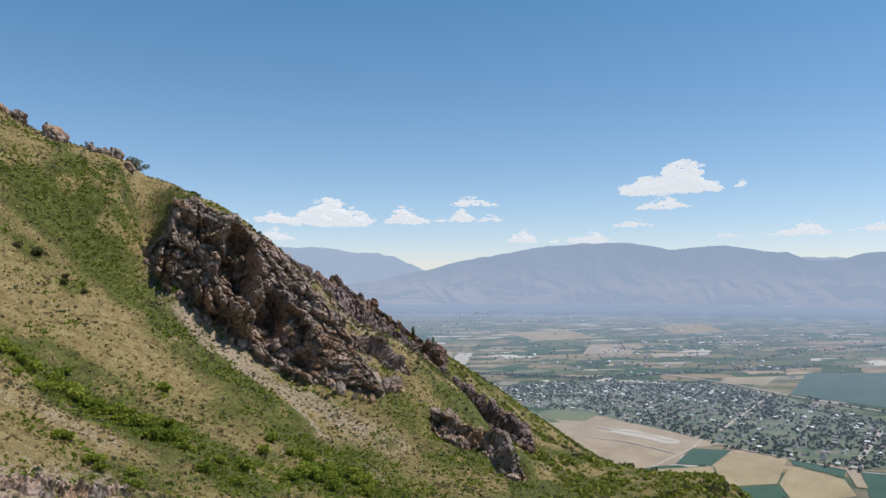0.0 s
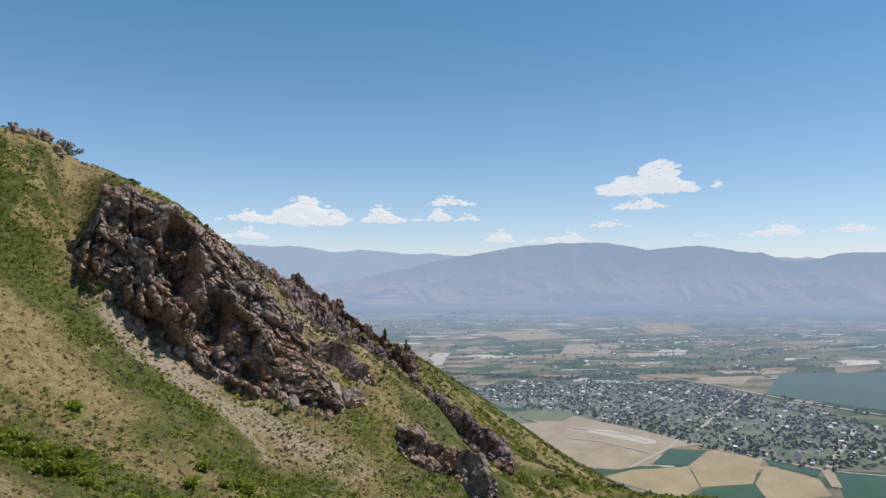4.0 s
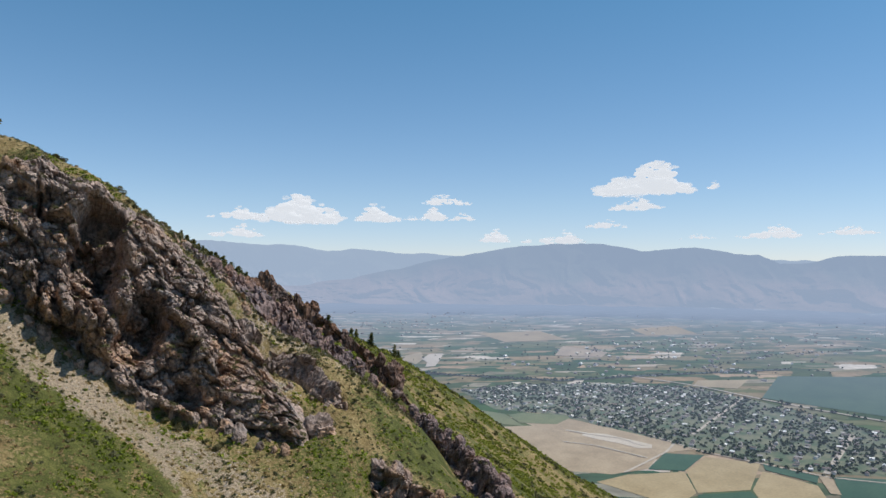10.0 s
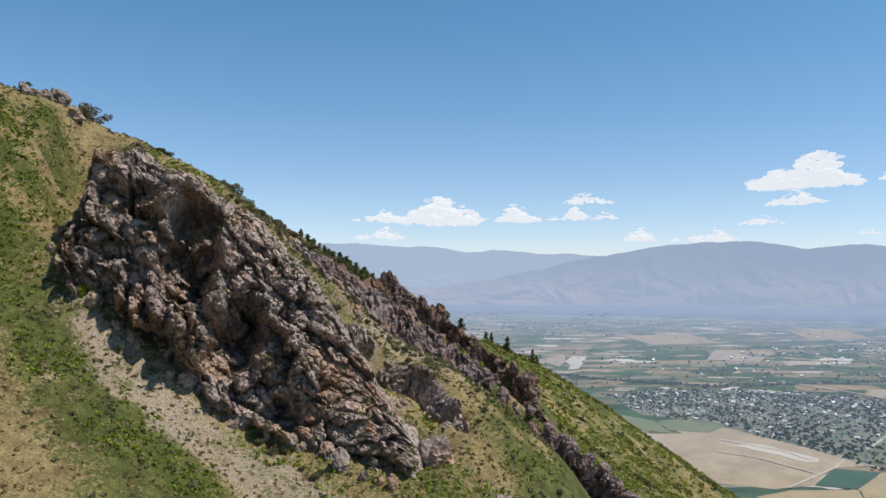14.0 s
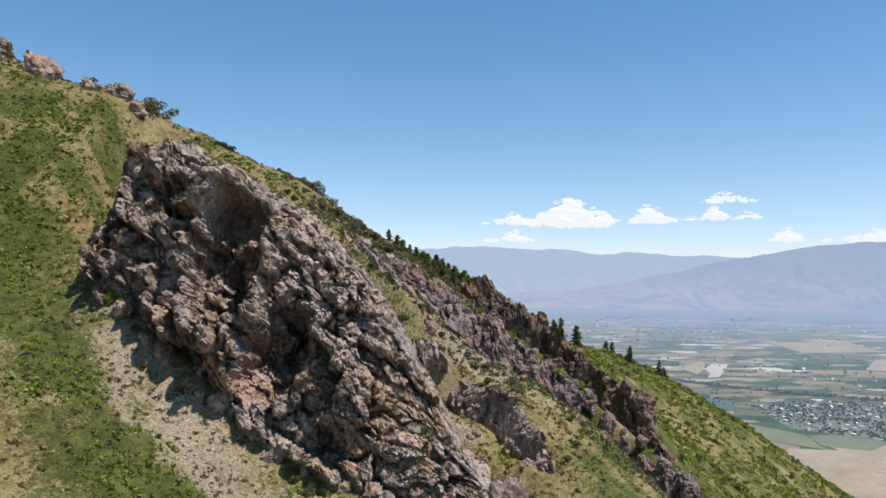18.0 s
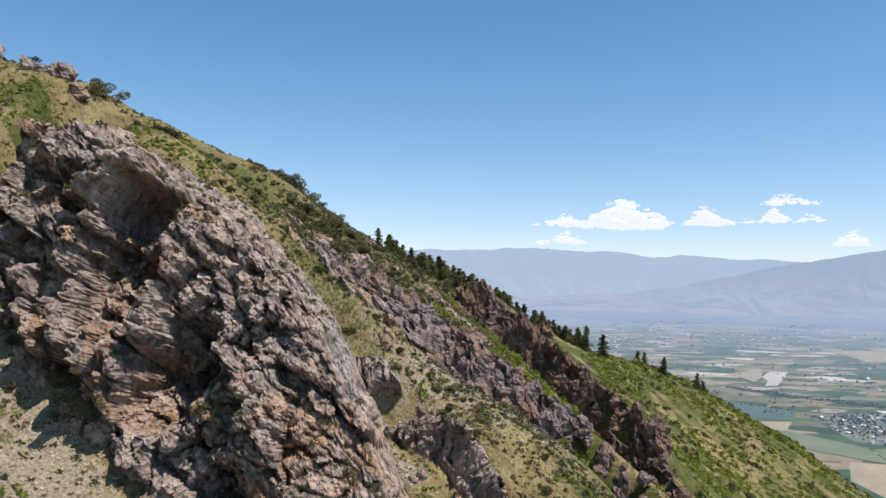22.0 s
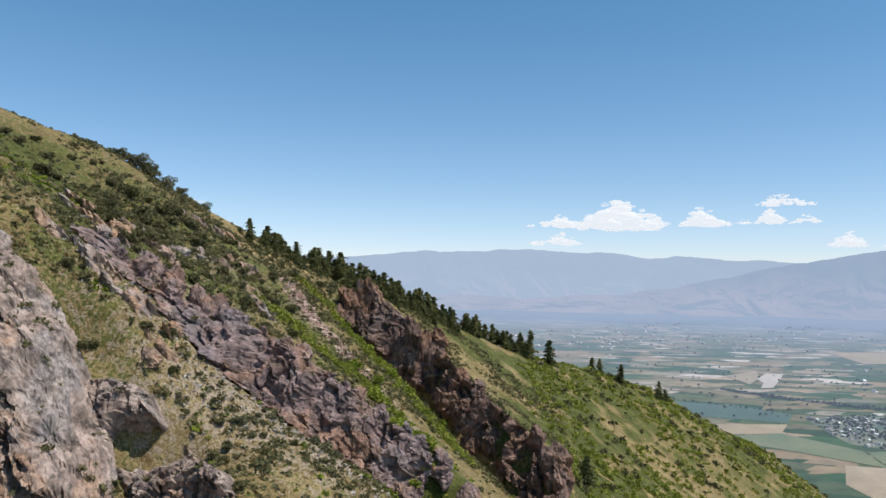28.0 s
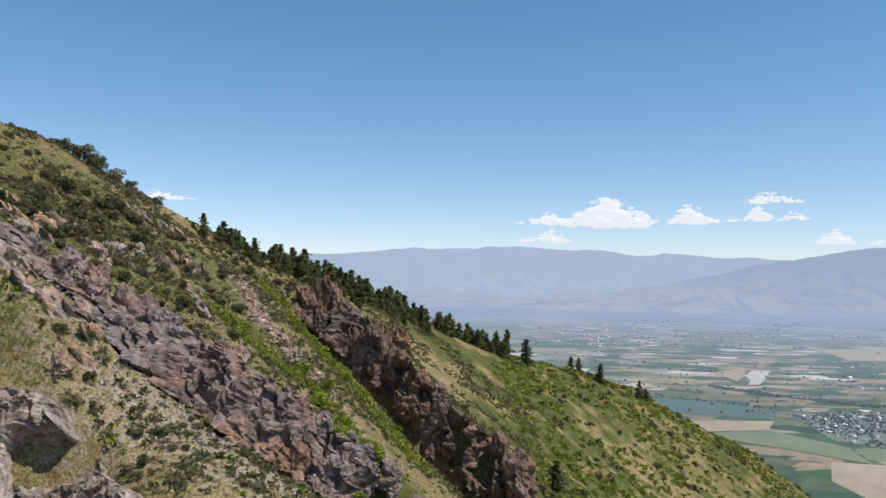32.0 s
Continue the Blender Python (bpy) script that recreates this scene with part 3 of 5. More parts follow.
def face_sheet(parent, co, keep, material):
    """One sheet of rock from a grid of places; its buried margin is left out."""
    ny, nx = co.shape[:2]
    me = grid_mesh("rock_face", np.arange(nx), np.arange(ny), np.zeros((ny, nx)), material)
    me.vertices.foreach_set("co", (co - np.array(parent.location)).astype(np.float32).ravel())
    me.polygons.foreach_set("use_smooth", np.zeros(len(me.polygons), dtype=bool))
    me.update()
    bm = bmesh.new()
    bm.from_mesh(me)
    bm.verts.ensure_lookup_table()
    bmesh.ops.delete(bm, geom=[bm.verts[i] for i in np.nonzero(~keep.ravel())[0]], context="VERTS")
    bm.to_mesh(me)
    bm.free()
    # level spots where plants can hold
    nz, at = np.empty(len(me.polygons) * 3), np.empty(len(me.polygons) * 3)
    me.polygons.foreach_get("normal", nz)
    me.polygons.foreach_get("center", at)
    LEDGES.append(at.reshape(-1, 3)[nz.reshape(-1, 3)[:, 2] > 0.80] + np.array(parent.location))
    return child("rock_face", me, parent)


# what shapes the cliff: along, height, half width, half height, how far in (+) or out (-), lean of the shape
CAVES = ((-27.0, 606.0, 5.2, 11.0, 10.5, -0.30), (-26.0, 612.5, 6.0, 3.2, 7.0, -0.3), (-24.2, 602.5, 3.2, 6.5, 7.0, -0.2), (-17.6, 588.5, 4.6, 8.0, 12.5, -0.35), (-42.8, 616.0, 3.4, 3.4, 3.2, 0.0), (-36.2, 616.0, 1.9, 2.6, 3.0, 0.0),
         (-38.8, 618.0, 0.55, 7.5, 3.2, 0.05), (-11.3, 601.0, 2.0, 3.2, 3.6, 0.0), (-1.8, 598.0, 1.8, 2.4, 3.2, 0.0), (7.4, 587.5, 2.2, 3.4, 5.0, -0.5), (-10.5, 574.5, 2.4, 2.6, 3.0, -0.3))
BLOCKS = ((-27.0, 617.5, 7.5, 1.7, -3.5, 0.0), (-31.6, 613.0, 2.2, 2.6, -5.5, -0.3), (-44.5, 607.0, 6.0, 3.6, -3.4, -0.2), (-50.5, 602.5, 1.4, 3.4, -4.0, -0.2), (-47.5, 600.5, 1.2, 3.2, -4.2, -0.1), (-36.0, 604.0, 3.2, 4.0, -2.6, -0.4),
          (-39.8, 597.5, 1.4, 5.0, -5.6, 0.0), (-36.2, 594.0, 1.1, 4.2, -5.0, 0.0), (-32.4, 594.5, 1.4, 4.4, -5.6, 0.0), (-28.8, 591.0, 1.5, 5.2, -5.6, 0.1), (-25.0, 587.0, 2.0, 5.0, -4.6, 0.0), (-21.8, 596.0, 1.8, 5.0, -6.2, 0.0), (-6.0, 588.0, 7.0, 12.0, -3.2, -0.25), (3.0, 575.0, 5.0, 7.0, -2.0, -0.3))


def cliff_sheet(parent, step, size, seed):
    """The wall between foot and rim: buttresses and hollows, then tilted blocks with open joints."""
    highest = 34.0
    xs, ws = np.arange(-58, 20, step), np.arange(-5, highest + 14, step)
    x, w = np.meshgrid(xs, ws)
    fy, fz, ry, rz = (np.interp(x, CLIFF_X, v) for v in (FOOT_Y, FOOT_Z, RIM_Y, RIM_Z))
    fz = fz + 1.3 * fbm(x / 6, 0 * x, 0 * x, 3, seed + 1)
    rz = rz + 1.0 * fbm(x / 4, 0 * x, 0 * x + 5, 3, seed + 2)
    reach = np.interp(x, (-19, -11), (15.0, 8.5))
    t = np.clip(w / highest, 0, 1)
    back = np.maximum(w - highest, 0)
    z = fz + (rz - fz) * t + np.minimum(w, 0) + 0.13 * np.minimum(back, 9.0) - 0.6 * np.maximum(back - 9.0, 0)
    y = fy + (ry - fy) * t ** np.interp(x, (-20, -8), (2.0, 1.15)) - 0.25 * np.minimum(w, 0) + back * reach / 8.5
    shape = 0 * x
    bent_x, bent_z = x + 1.0 * fbm(x / 4, y / 9, z / 4, 3, seed + 30), z + 1.0 * fbm(x / 4, y / 9, z / 4 + 7, 3, seed + 31)
    for cx, cz, wide, high, deep, lean_ in CAVES + BLOCKS:
        across, up = (bent_x - cx - lean_ * (cz - bent_z) * 0.6) / wide, (bent_z - cz) / high
        q = across ** 2 + up ** 2
        shape = shape - deep * np.exp(-q ** (4 if deep > 0 else 2.8))
    m = np.clip(np.minimum(x + 57, 18 - x) / 5, 0, 1)
    m = m * m * (3 - 2 * m)
    # blocks drawn out along the dip of the beds, parted by deep joints
    across, along = 0.80 * x + 0.60 * z, 0.60 * x - 0.80 * z
    w = 0.30 * fbm(x / size, y / size, z / size, 3, seed)
    rough = 0
    for scale, long, amp, joint, wide in ((1.0, 2.0, 4.2, 2.2, 0.09), (0.42, 1.7, 2.1, 1.0, 0.09), (0.17, 1.3, 0.65, 0.2, 0.10)):
        gap, own, tilt = cells(across / (size * scale) + w, y / (size * scale), along / (size * scale * long) + w, seed + int(scale * 40))
        rough = rough + amp * ((own - 0.5) * 1.5 + 1.0 * tilt) - joint * np.exp(-gap / wide)
    rough = rough * (1 - 0.45 * t ** 3)
    out = shape * m + m * rough - (1 - m) * 4.0 + 0.8
    out = np.maximum(out, -(ry + reach - 2.0 - y))
    top = np.clip(back / 4, 0, 1)
    out = np.where(top > 0, out * (1 - 0.65 * top), out)
    way = np.stack([0.10 + 0 * x, -0.95 + 0.55 * top, 0.20 + 0.6 * top], -1)
    way /= np.linalg.norm(way, axis=-1, keepdims=True)
    co = np.stack([x, y, z], -1) + out[..., None] * way
    co = co + face_normals(co) * (m * crag(co[..., 0], co[..., 1], co[..., 2], seed + 7, size * 0.36, (2, 3)))[..., None]
    return face_sheet(parent, co, m > 0.001, ROCK)


ROCKS = [rock_shape("rock_block", 70 + i, 4, 13, 1.0, 0.22) for i in range(8)]
DARK_ROCKS = []
for me in ROCKS:
    DARK_ROCKS.append(me.copy())
    DARK_ROCKS[-1].materials[0] = DARK_ROCK
MAUVE_ROCKS = []
for me in ROCKS:
    MAUVE_ROCKS.append(me.copy())
    MAUVE_ROCKS[-1].materials[0] = MAUVE_ROCK
TINTED = {}
rng = np.random.default_rng(11)


def outcrop(x, y, label):
    return thing("rock_outcrop", x, y, ground_at(x, y), label, "rock outcrop", "rock outcrops of the hillside")


def rock_at(parent, x, y, size, tall=1.0, sink=0.35, heading=0.0):
    me = TINTED.get(parent.name, ROCKS)[rng.integers(8)]
    z = ground_at(x, y)
    m = Matrix.Translation((x - parent.location.x, y - parent.location.y, z + size * tall * (0.5 - sink) - parent.location.z))
    m = m @ Euler((radians(rng.normal(0, 9)), radians(rng.normal(0, 9)), radians(heading + rng.uniform(-40, 40)))).to_matrix().to_4x4()
    m = m @ Matrix.Diagonal((size * rng.uniform(.8, 1.2), size * rng.uniform(.7, 1.0), size * tall * rng.uniform(.8, 1.2), 1))
    return child("rock_block", me, parent, m)


def rocks_along(parent, line, count, width, size, tall, sink=0.35):
    seg = [math.dist(a, b) for a, b in zip(line, line[1:])]
    for i in range(count):
        d = (i + rng.uniform(0, 1)) / count * sum(seg)
        k = 0
        while k < len(seg) - 1 and d > seg[k]:
            d -= seg[k]
            k += 1
        f = d / seg[k]
        x = line[k][0] * (1 - f) + line[k + 1][0] * f + rng.normal(0, width)
        y = line[k][1] * (1 - f) + line[k + 1][1] * f + rng.normal(0, width)
        rock_at(parent, x, y, size * rng.uniform(.4, 1.25), tall, sink)



cliff = outcrop(-30, 141, "tall craggy brown cliff with a dark hollow, on the grassy slope")
cliff_sheet(cliff, 0.22, 6.5, 5)
rocks_along(cliff, [(-56, 153), (-47, 149), (-38, 146), (-26, 142), (-12, 139), (0, 134), (12, 126)], 22, 1.2, 1.6, 1.3)
rocks_along(cliff, [(-46, 158), (-34, 160), (-20, 161), (-2, 162), (10, 157)], 22, 1.6, 1.3, 1.0)

fin = outcrop(38, 244, "upright dark fin of jagged rock along the ridge")
TINTED[fin.name] = DARK_ROCKS
rock_face(fin, FIN, 43, 239, 38, 26, 0.26, 5.5, 1.4, 25, (-0.38, -0.88, 0.34), material=DARK_ROCK)
for i in range(26):
    t = i / 25
    rock_at(fin, 18.5 + 21 * t + rng.normal(0, .4), 254.5 - 8.5 * t + rng.normal(0, .5), rng.uniform(1.2, 2.4), rng.uniform(1.4, 2.6), 0.3)
rocks_along(fin, [(40, 246), (52, 235), (62, 230), (68, 216)], 16, 1.6, 2.2, 1.3)

rib = outcrop(32, 193, "grey and pink rib of broken rock running down the slope")
TINTED[rib.name] = MAUVE_ROCKS
rock_face(rib, RIB, 36, 172, 52, 44, 0.28, 4.0, 1.6, 45, (-0.26, -0.88, 0.40), material=MAUVE_ROCK)
rocks_along(rib, [(-6, 186), (21, 191), (39, 195), (52, 196), (60, 184), (68, 164), (64, 148), (60, 122)], 150, 1.5, 1.35, 1.25)

ledge = outcrop(12, 160, "dark overhanging ledge below the cliff, rough rock")
rock_face(ledge, LEDGE, 15, 157, 20, 18, 0.25, 4.5, 0.8, 65, (0.10, -0.88, 0.45), ((11.5, 164.5, 582, 4.5, 5, 2.6, 8.0),))
rock_at(ledge, 20.7, 139.5, 3.0, 1.1)
rocks_along(ledge, [(4, 160), (14, 156), (26, 148)], 8, 1.0, 0.9, 0.9)

foot = outcrop(40, 123, "low brown buttress of split rock on the green slope")
rock_face(foot, FOOT, 37, 114, 26, 28, 0.25, 5.0, 1.2, 85, (-0.32, -0.82, 0.48))
rocks_along(foot, [(29, 130), (36, 121), (42, 110), (44, 95)], 16, 1.6, 1.8, 1.3)

crest = outcrop(-80, 200, "weathered brown rocks along the grassy crest")
rocks_along(crest, [(-106, 208), (-98, 206)], 5, 1.0, 2.4, 1.1)
rocks_along(crest, [(-88, 200), (-84, 199)], 5, 1.0, 2.6, 1.1)
rocks_along(crest, [(-74, 200), (-63, 198)], 9, 0.8, 1.9, 0.9)

upper = outcrop(0, 200, "grey outcrops half hidden among dark scrub")
rock_face(upper, ((-15, 173, -9, 177, 3.0), (-12, 190, -2, 194, 3), (-4, 180, 8, 178, 3), (-18, 196, -10, 206, 3), (-2, 214, 4, 226, 3), (8, 214, 14, 206, 2.4), (-10, 232, -4, 238, 3)), -2, 208, 44, 36, 0.36, 3.0, 0.5, 105, (0.05, -0.70, 0.72))
rocks_along(upper, [(-14, 188), (0, 186), (6, 176), (-6, 200), (4, 226)], 22, 3.0, 1.3, 1.0)

near = outcrop(-64, 34, "pale crumbling rock in the near slope")
rock_face(near, ((-68, 30, -60, 38, 4), (-60, 38, -54, 44, 3)), -62, 37, 18, 14, 0.3, 1.8, 0.4, 125, (0.30, -0.30, 0.90))


# ---- plants ----


def leaf_material(name, dark, mid, light, scale=0.8):
    m = Nodes(name)
    pos = m.add("NewGeometry").outputs["Position"]
    isle = m.add("NewGeometry").outputs["Random Per Island"]
    own = m.add("ObjectInfo").outputs["Random"]
    t = m.math("ADD", m.math("MULTIPLY", isle, 0.45), m.math("ADD", m.math("MULTIPLY", own, 0.3), m.math("MULTIPLY", m.noise(pos, scale, 3), 0.3)))
    col = m.ramp(t, (0.2, dark), (0.5, mid), (0.85, light))
    m.finish(col, 0.75)
    # leaves let some of the light through
    thru = m.add("BsdfTranslucent", {"Color": col})
    both = m.add("MixShader", {0: 0.45, 1: m.bsdf.outputs[0], 2: thru.outputs[0]})
    m.tree.links.new(both.outputs[0], m.tree.nodes["Material Output"].inputs[0])
    return m.mat


SCRUB = leaf_material("dark_scrub_leaves", (0.055, 0.058, 0.024), (0.130, 0.124, 0.054), (0.245, 0.215, 0.110))
SAGE = leaf_material("sage_leaves", (0.070, 0.076, 0.038), (0.140, 0.138, 0.070), (0.25, 0.235, 0.13))
BRIGHT = leaf_material("bright_green_leaves", (0.062, 0.085, 0.010), (0.165, 0.195, 0.026), (0.320, 0.325, 0.065))
FRESH = leaf_material("fresh_green_leaves", (0.080, 0.115, 0.012), (0.225, 0.275, 0.034), (0.430, 0.450, 0.085))
NEEDLES = leaf_material("fir_needles", (0.045, 0.055, 0.022), (0.115, 0.125, 0.048), (0.24, 0.23, 0.095))
STRAW = leaf_material("dry_grass_blades", (0.15, 0.105, 0.045), (0.32, 0.24, 0.11), (0.47, 0.38, 0.20), 0.2)


def bark_material():
    m = Nodes("bark")
    pos = m.add("TexCoord").outputs["Object"]
    n = m.noise(m.add("Mapping", {"Vector": pos, "Scale": (6, 6, 1)}).outputs[0], 3.0, 5)
    return m.finish(m.ramp(n, (0.3, (0.05, 0.038, 0.028)), (0.7, (0.17, 0.135, 0.105))), 0.95, n, 0.8, 0.05)


BARK = bark_material()


def leaf_quads(centres, size, r, flat=0.0):
    """A small four-cornered leaf spray at each centre, turned at random. Returns vertices and faces."""
    n = len(centres)
    a = r.normal(size=(n, 3))
    a[:, 2] *= 1 - flat
    a /= np.linalg.norm(a, axis=1, keepdims=True)
    b = np.cross(a, r.normal(size=(n, 3)))
    b /= np.linalg.norm(b, axis=1, keepdims=True)
    s = size * r.uniform(0.6, 1.4, (n, 1))
    a, b = a * s, b * s * 0.7
    v = np.stack([centres - a, centres + b * .9, centres + a, centres - b * .9], 1).reshape(-1, 3)
    return v, np.arange(4 * n).reshape(-1, 4)


def stick(p, q, r0, r1, sides=5):
    p, q = Vector(p), Vector(q)
    axis = (q - p).normalized()
    u = axis.orthogonal().normalized()
    w = axis.cross(u)
    v = []
    for c, r in ((p, r0), (q, r1)):
        for i in range(sides):
            t = 2 * math.pi * i / sides
            v.append(c + (u * math.cos(t) + w * math.sin(t)) * r)
    return v, [(i, (i + 1) % sides, sides + (i + 1) % sides, sides + i) for i in range(sides)]


def join(pieces):
    verts, faces = [], []
    for v, f in pieces:
        k = len(verts)
        verts.extend(v)
        faces.extend(tuple(i + k for i in q) for q in f)
    return verts, faces


def clump_points(r, n, lobes, rx, rz):
    """Leaf places in a crown made of several uneven lobes, thicker toward the outside."""
    out = []
    for i in range(lobes):
        t, d = r.uniform(0, 6.28), r.uniform(0.15, 0.62)
        c = np.array([math.cos(t) * d * rx, math.sin(t) * d * rx, rz * r.uniform(0.45, 0.95)])
        k = r.normal(size=(n // lobes, 3))
        k /= np.linalg.norm(k, axis=1, keepdims=True)
        rad = r.uniform(0.55, 1.0, (len(k), 1)) ** 0.5
        out.append(c + k * rad * np.array([rx, rx, rz]) * r.uniform(0.35, 0.55))
    p = np.concatenate(out)
    p[:, 2] = np.maximum(p[:, 2], 0.06)
    return p


def shrub_parts(seed, leaves, lobes, leaf):
    """A shrub one metre in radius: its stems and its foliage."""
    r = np.random.default_rng(seed)
    pts = clump_points(r, leaves, lobes, 1.0, 0.85)
    v, f = leaf_quads(pts, leaf, r)
    stems = join([stick((0, 0, -0.2), tuple(pts[r.integers(len(pts))] * 0.75), 0.05, 0.015, 4) for i in range(7)])
    return stems, (v, f)


shrub_stems, shrub_leaves = [], []
for i in range(6):
    st, lv = shrub_parts(300 + i, 420, 7, 0.14)
    shrub_stems.append(mesh_of("woody_base", *st, BARK))
    shrub_leaves.append(lv)
SHRUB_KINDS = {}
for kind, mat in (("scrub", SCRUB), ("sage", SAGE), ("bright", FRESH)):
    SHRUB_KINDS[kind] = [mesh_of("foliage", v, f, mat) for v, f in shrub_leaves]
SHRUB_LABEL = {"scrub": "dark olive scrub bush growing among rocks", "sage": "grey-green sagebrush on the dry slope", "bright": "bright green leafy bush in the grass"}
prng = np.random.default_rng(77)


def shrub(x, y, size, kind):
    z = ground_at(x, y)
    ob = thing("shrub", x, y, z, SHRUB_LABEL[kind], "shrub", "shrubs of the hillside")
    i = int(prng.integers(6))
    m = Euler((prng.normal(0, .08), prng.normal(0, .08), prng.uniform(0, 6.28))).to_matrix().to_4x4() @ Matrix.Diagonal((size * prng.uniform(.85, 1.2), size * prng.uniform(.8, 1.15), size * prng.uniform(.75, 1.1), 1))
    child("woody_base", shrub_stems[i], ob, m)
    child("foliage", SHRUB_KINDS[kind][i], ob, m)
    return ob


def scatter(ax, ay, bx, by, width, count, lo, hi, kind):
    for i in range(count):
        t = prng.uniform()
        shrub(ax + (bx - ax) * t + prng.normal(0, width), ay + (by - ay) * t + prng.normal(0, width), prng.uniform(lo, hi), kind)


# bushes that stand out singly
scatter(-82, 85, -62, 88, 3.0, 20, 1.3, 2.8, "bright")
scatter(-62, 88, -44, 80, 2.5, 18, 1.2, 2.6, "bright")
scatter(-46, 78, -32, 64, 2.5, 12, 1.2, 2.4, "bright")
scatter(-20, 90, -2, 76, 2.5, 18, 1.3, 2.8, "bright")
scatter(-26, 74, -10, 78, 2.5, 10, 1.3, 2.6, "bright")
scatter(-65, 56, -50, 49, 1.5, 9, 1.0, 2.0, "bright")
scatter(-85, 139, -83, 139, 1.5, 3, 1.2, 2.0, "scrub")
scatter(-48, 100, -47, 101, 1.0, 2, 1.2, 1.8, "bright")
scatter(-72, 131, -70, 131, 1.5, 3, 1.2, 2.0, "scrub")
scatter(-20, 143.5, -16, 141.5, 0.8, 7, 1.0, 1.7, "bright")
scatter(-47, 147.5, -44, 146.5, 0.7, 5, 0.9, 1.5, "bright")
scatter(-13, 138, -8, 134, 0.8, 6, 0.7, 1.3, "scrub")
scatter(19, 243, 42, 221, 1.5, 16, 0.9, 1.9, "bright")
scatter(28, 210, 48, 190, 1.8, 18, 0.9, 2.0, "bright")
scatter(-8, 200, -20, 226, 5.0, 20, 1.2, 2.8, "scrub")
scatter(-16, 200, 2, 195, 4.0, 16, 0.9, 2.0, "scrub")
scatter(-2, 232, 12, 214, 4.0, 18, 0.8, 1.7, "scrub")
scatter(-24, 178, 6, 170, 5.0, 12, 0.6, 1.4, "scrub")
scatter(2, 180, 40, 176, 5.0, 14, 0.5, 1.2, "sage")
scatter(8, 172, 40, 168, 4.0, 14, 0.5, 1.2, "scrub")
scatter(10, 150, 46, 140, 6.0, 10, 0.5, 1.2, "scrub")
scatter(-40, 146, 0, 132, 2.5, 16, 0.6, 1.3, "scrub")
scatter(-44, 188, -34, 190, 2.0, 5, 0.9, 1.6, "scrub")
scatter(-36, 200, -20, 236, 1.5, 8, 0.7, 1.4, "scrub")
scatter(28, 262, 66, 256, 5.0, 22, 0.6, 1.6, "scrub")
scatter(-26, 196, -6, 246, 5.0, 14, 0.9, 2.2, "scrub")
scatter(-2, 246, 14, 262, 4.0, 18, 0.8, 1.8, "scrub")
scatter(4, 206, 16, 200, 5.0, 16, 0.7, 1.6, "scrub")


def stuff_of_leaves(name, places, sizes, leaves, leaf, material, label, category, flat=0.0, squash=0.8, seed=1):
    """Growth too dense to count: small leafy heaps at the places, all in one mesh."""
    r = np.random.default_rng(seed)
    n = len(places)
    k = r.normal(size=(n, leaves, 3))
    k /= np.linalg.norm(k, axis=2, keepdims=True)
    k = k * r.uniform(0.35, 1.0, (n, leaves, 1))
    k[..., 2] = np.abs(k[..., 2]) * squash
    pts = places[:, None, :] + k * sizes[:, None, None]
    v, f = leaf_quads(pts.reshape(-1, 3), 1.0, r, flat)
    c = pts.reshape(-1, 3).repeat(4, 0)
    v = c + (v - c) * (leaf * sizes).repeat(leaves * 4)[:, None]
    me = bpy.data.meshes.new(name)
    me.vertices.add(len(v))
    me.vertices.foreach_set("co", v.astype(np.float32).ravel())
    me.loops.add(f.size)
    me.loops.foreach_set("vertex_index", f.astype(np.int32).ravel())
    me.polygons.add(len(f))
    me.polygons.foreach_set("loop_start", np.arange(0, f.size, 4, dtype=np.int32))
    me.update(calc_edges=True)
    me.materials.append(material)
    return tagged(new(name, me), label, category, kind="stuff")


def on_rock(x, y):
    m = 0 * x
    fy, ry = np.interp(x, CLIFF_X, FOOT_Y), np.interp(x, CLIFF_X, RIM_Y)
    m = m + ((x > -56) & (x < 18) & (y > fy - 0.5) & (y < ry + np.interp(x, (-19, -11), (14.5, 8.0))))
    for ax, ay, bx, by, w in FIN + RIB + LEDGE + FOOT:
        m = np.maximum(m, strip(x, y, ax, ay, bx, by, w))
    for hx, hy, hr, deep in HOLLOW:
        m = np.maximum(m, np.exp(-(((x - hx) ** 2 + (y - hy) ** 2) / hr ** 2) ** 2) * 4)
    return np.where(m > 0.45, 0.0, 1.0)


def grown(seed, x0, x1, y0, y1, count, lo, hi, keep):
    """Places on the ground inside a rectangle, kept by a measure of cover from 0 to 1; and sizes."""
    r = np.random.default_rng(seed)
    x, y = r.uniform(x0, x1, count), r.uniform(y0, y1, count)
    ok = r.uniform(size=count) < keep(x, y) * on_rock(x, y)
    x, y = x[ok], y[ok]
    return np.stack([x, y, ground_z(x, y)], -1), r.uniform(0, 1, len(x)) ** 2 * (hi - lo) + lo


def edge(x, y, x0, x1, y0, y1):
    """Growth thins out toward an uneven border."""
    d = np.minimum(np.minimum(x - x0, x1 - x), np.minimum(y - y0, y1 - y)) / 25
    return np.clip(d + 0.5 * fbm(x / 9, y / 9, 0 * x, 3, 63) - 0.3, 0, 1)


def green_cover(x, y):
    c = -0.06 + 0.60 * fbm(x / 7, y / 7, 0 * x, 3, 61)
    for ax, ay, bx, by, w, amount in GREEN_STRIPS:
        c = c + amount * strip(x, y, ax, ay, bx, by, w)
    return np.clip(c, 0, 1)


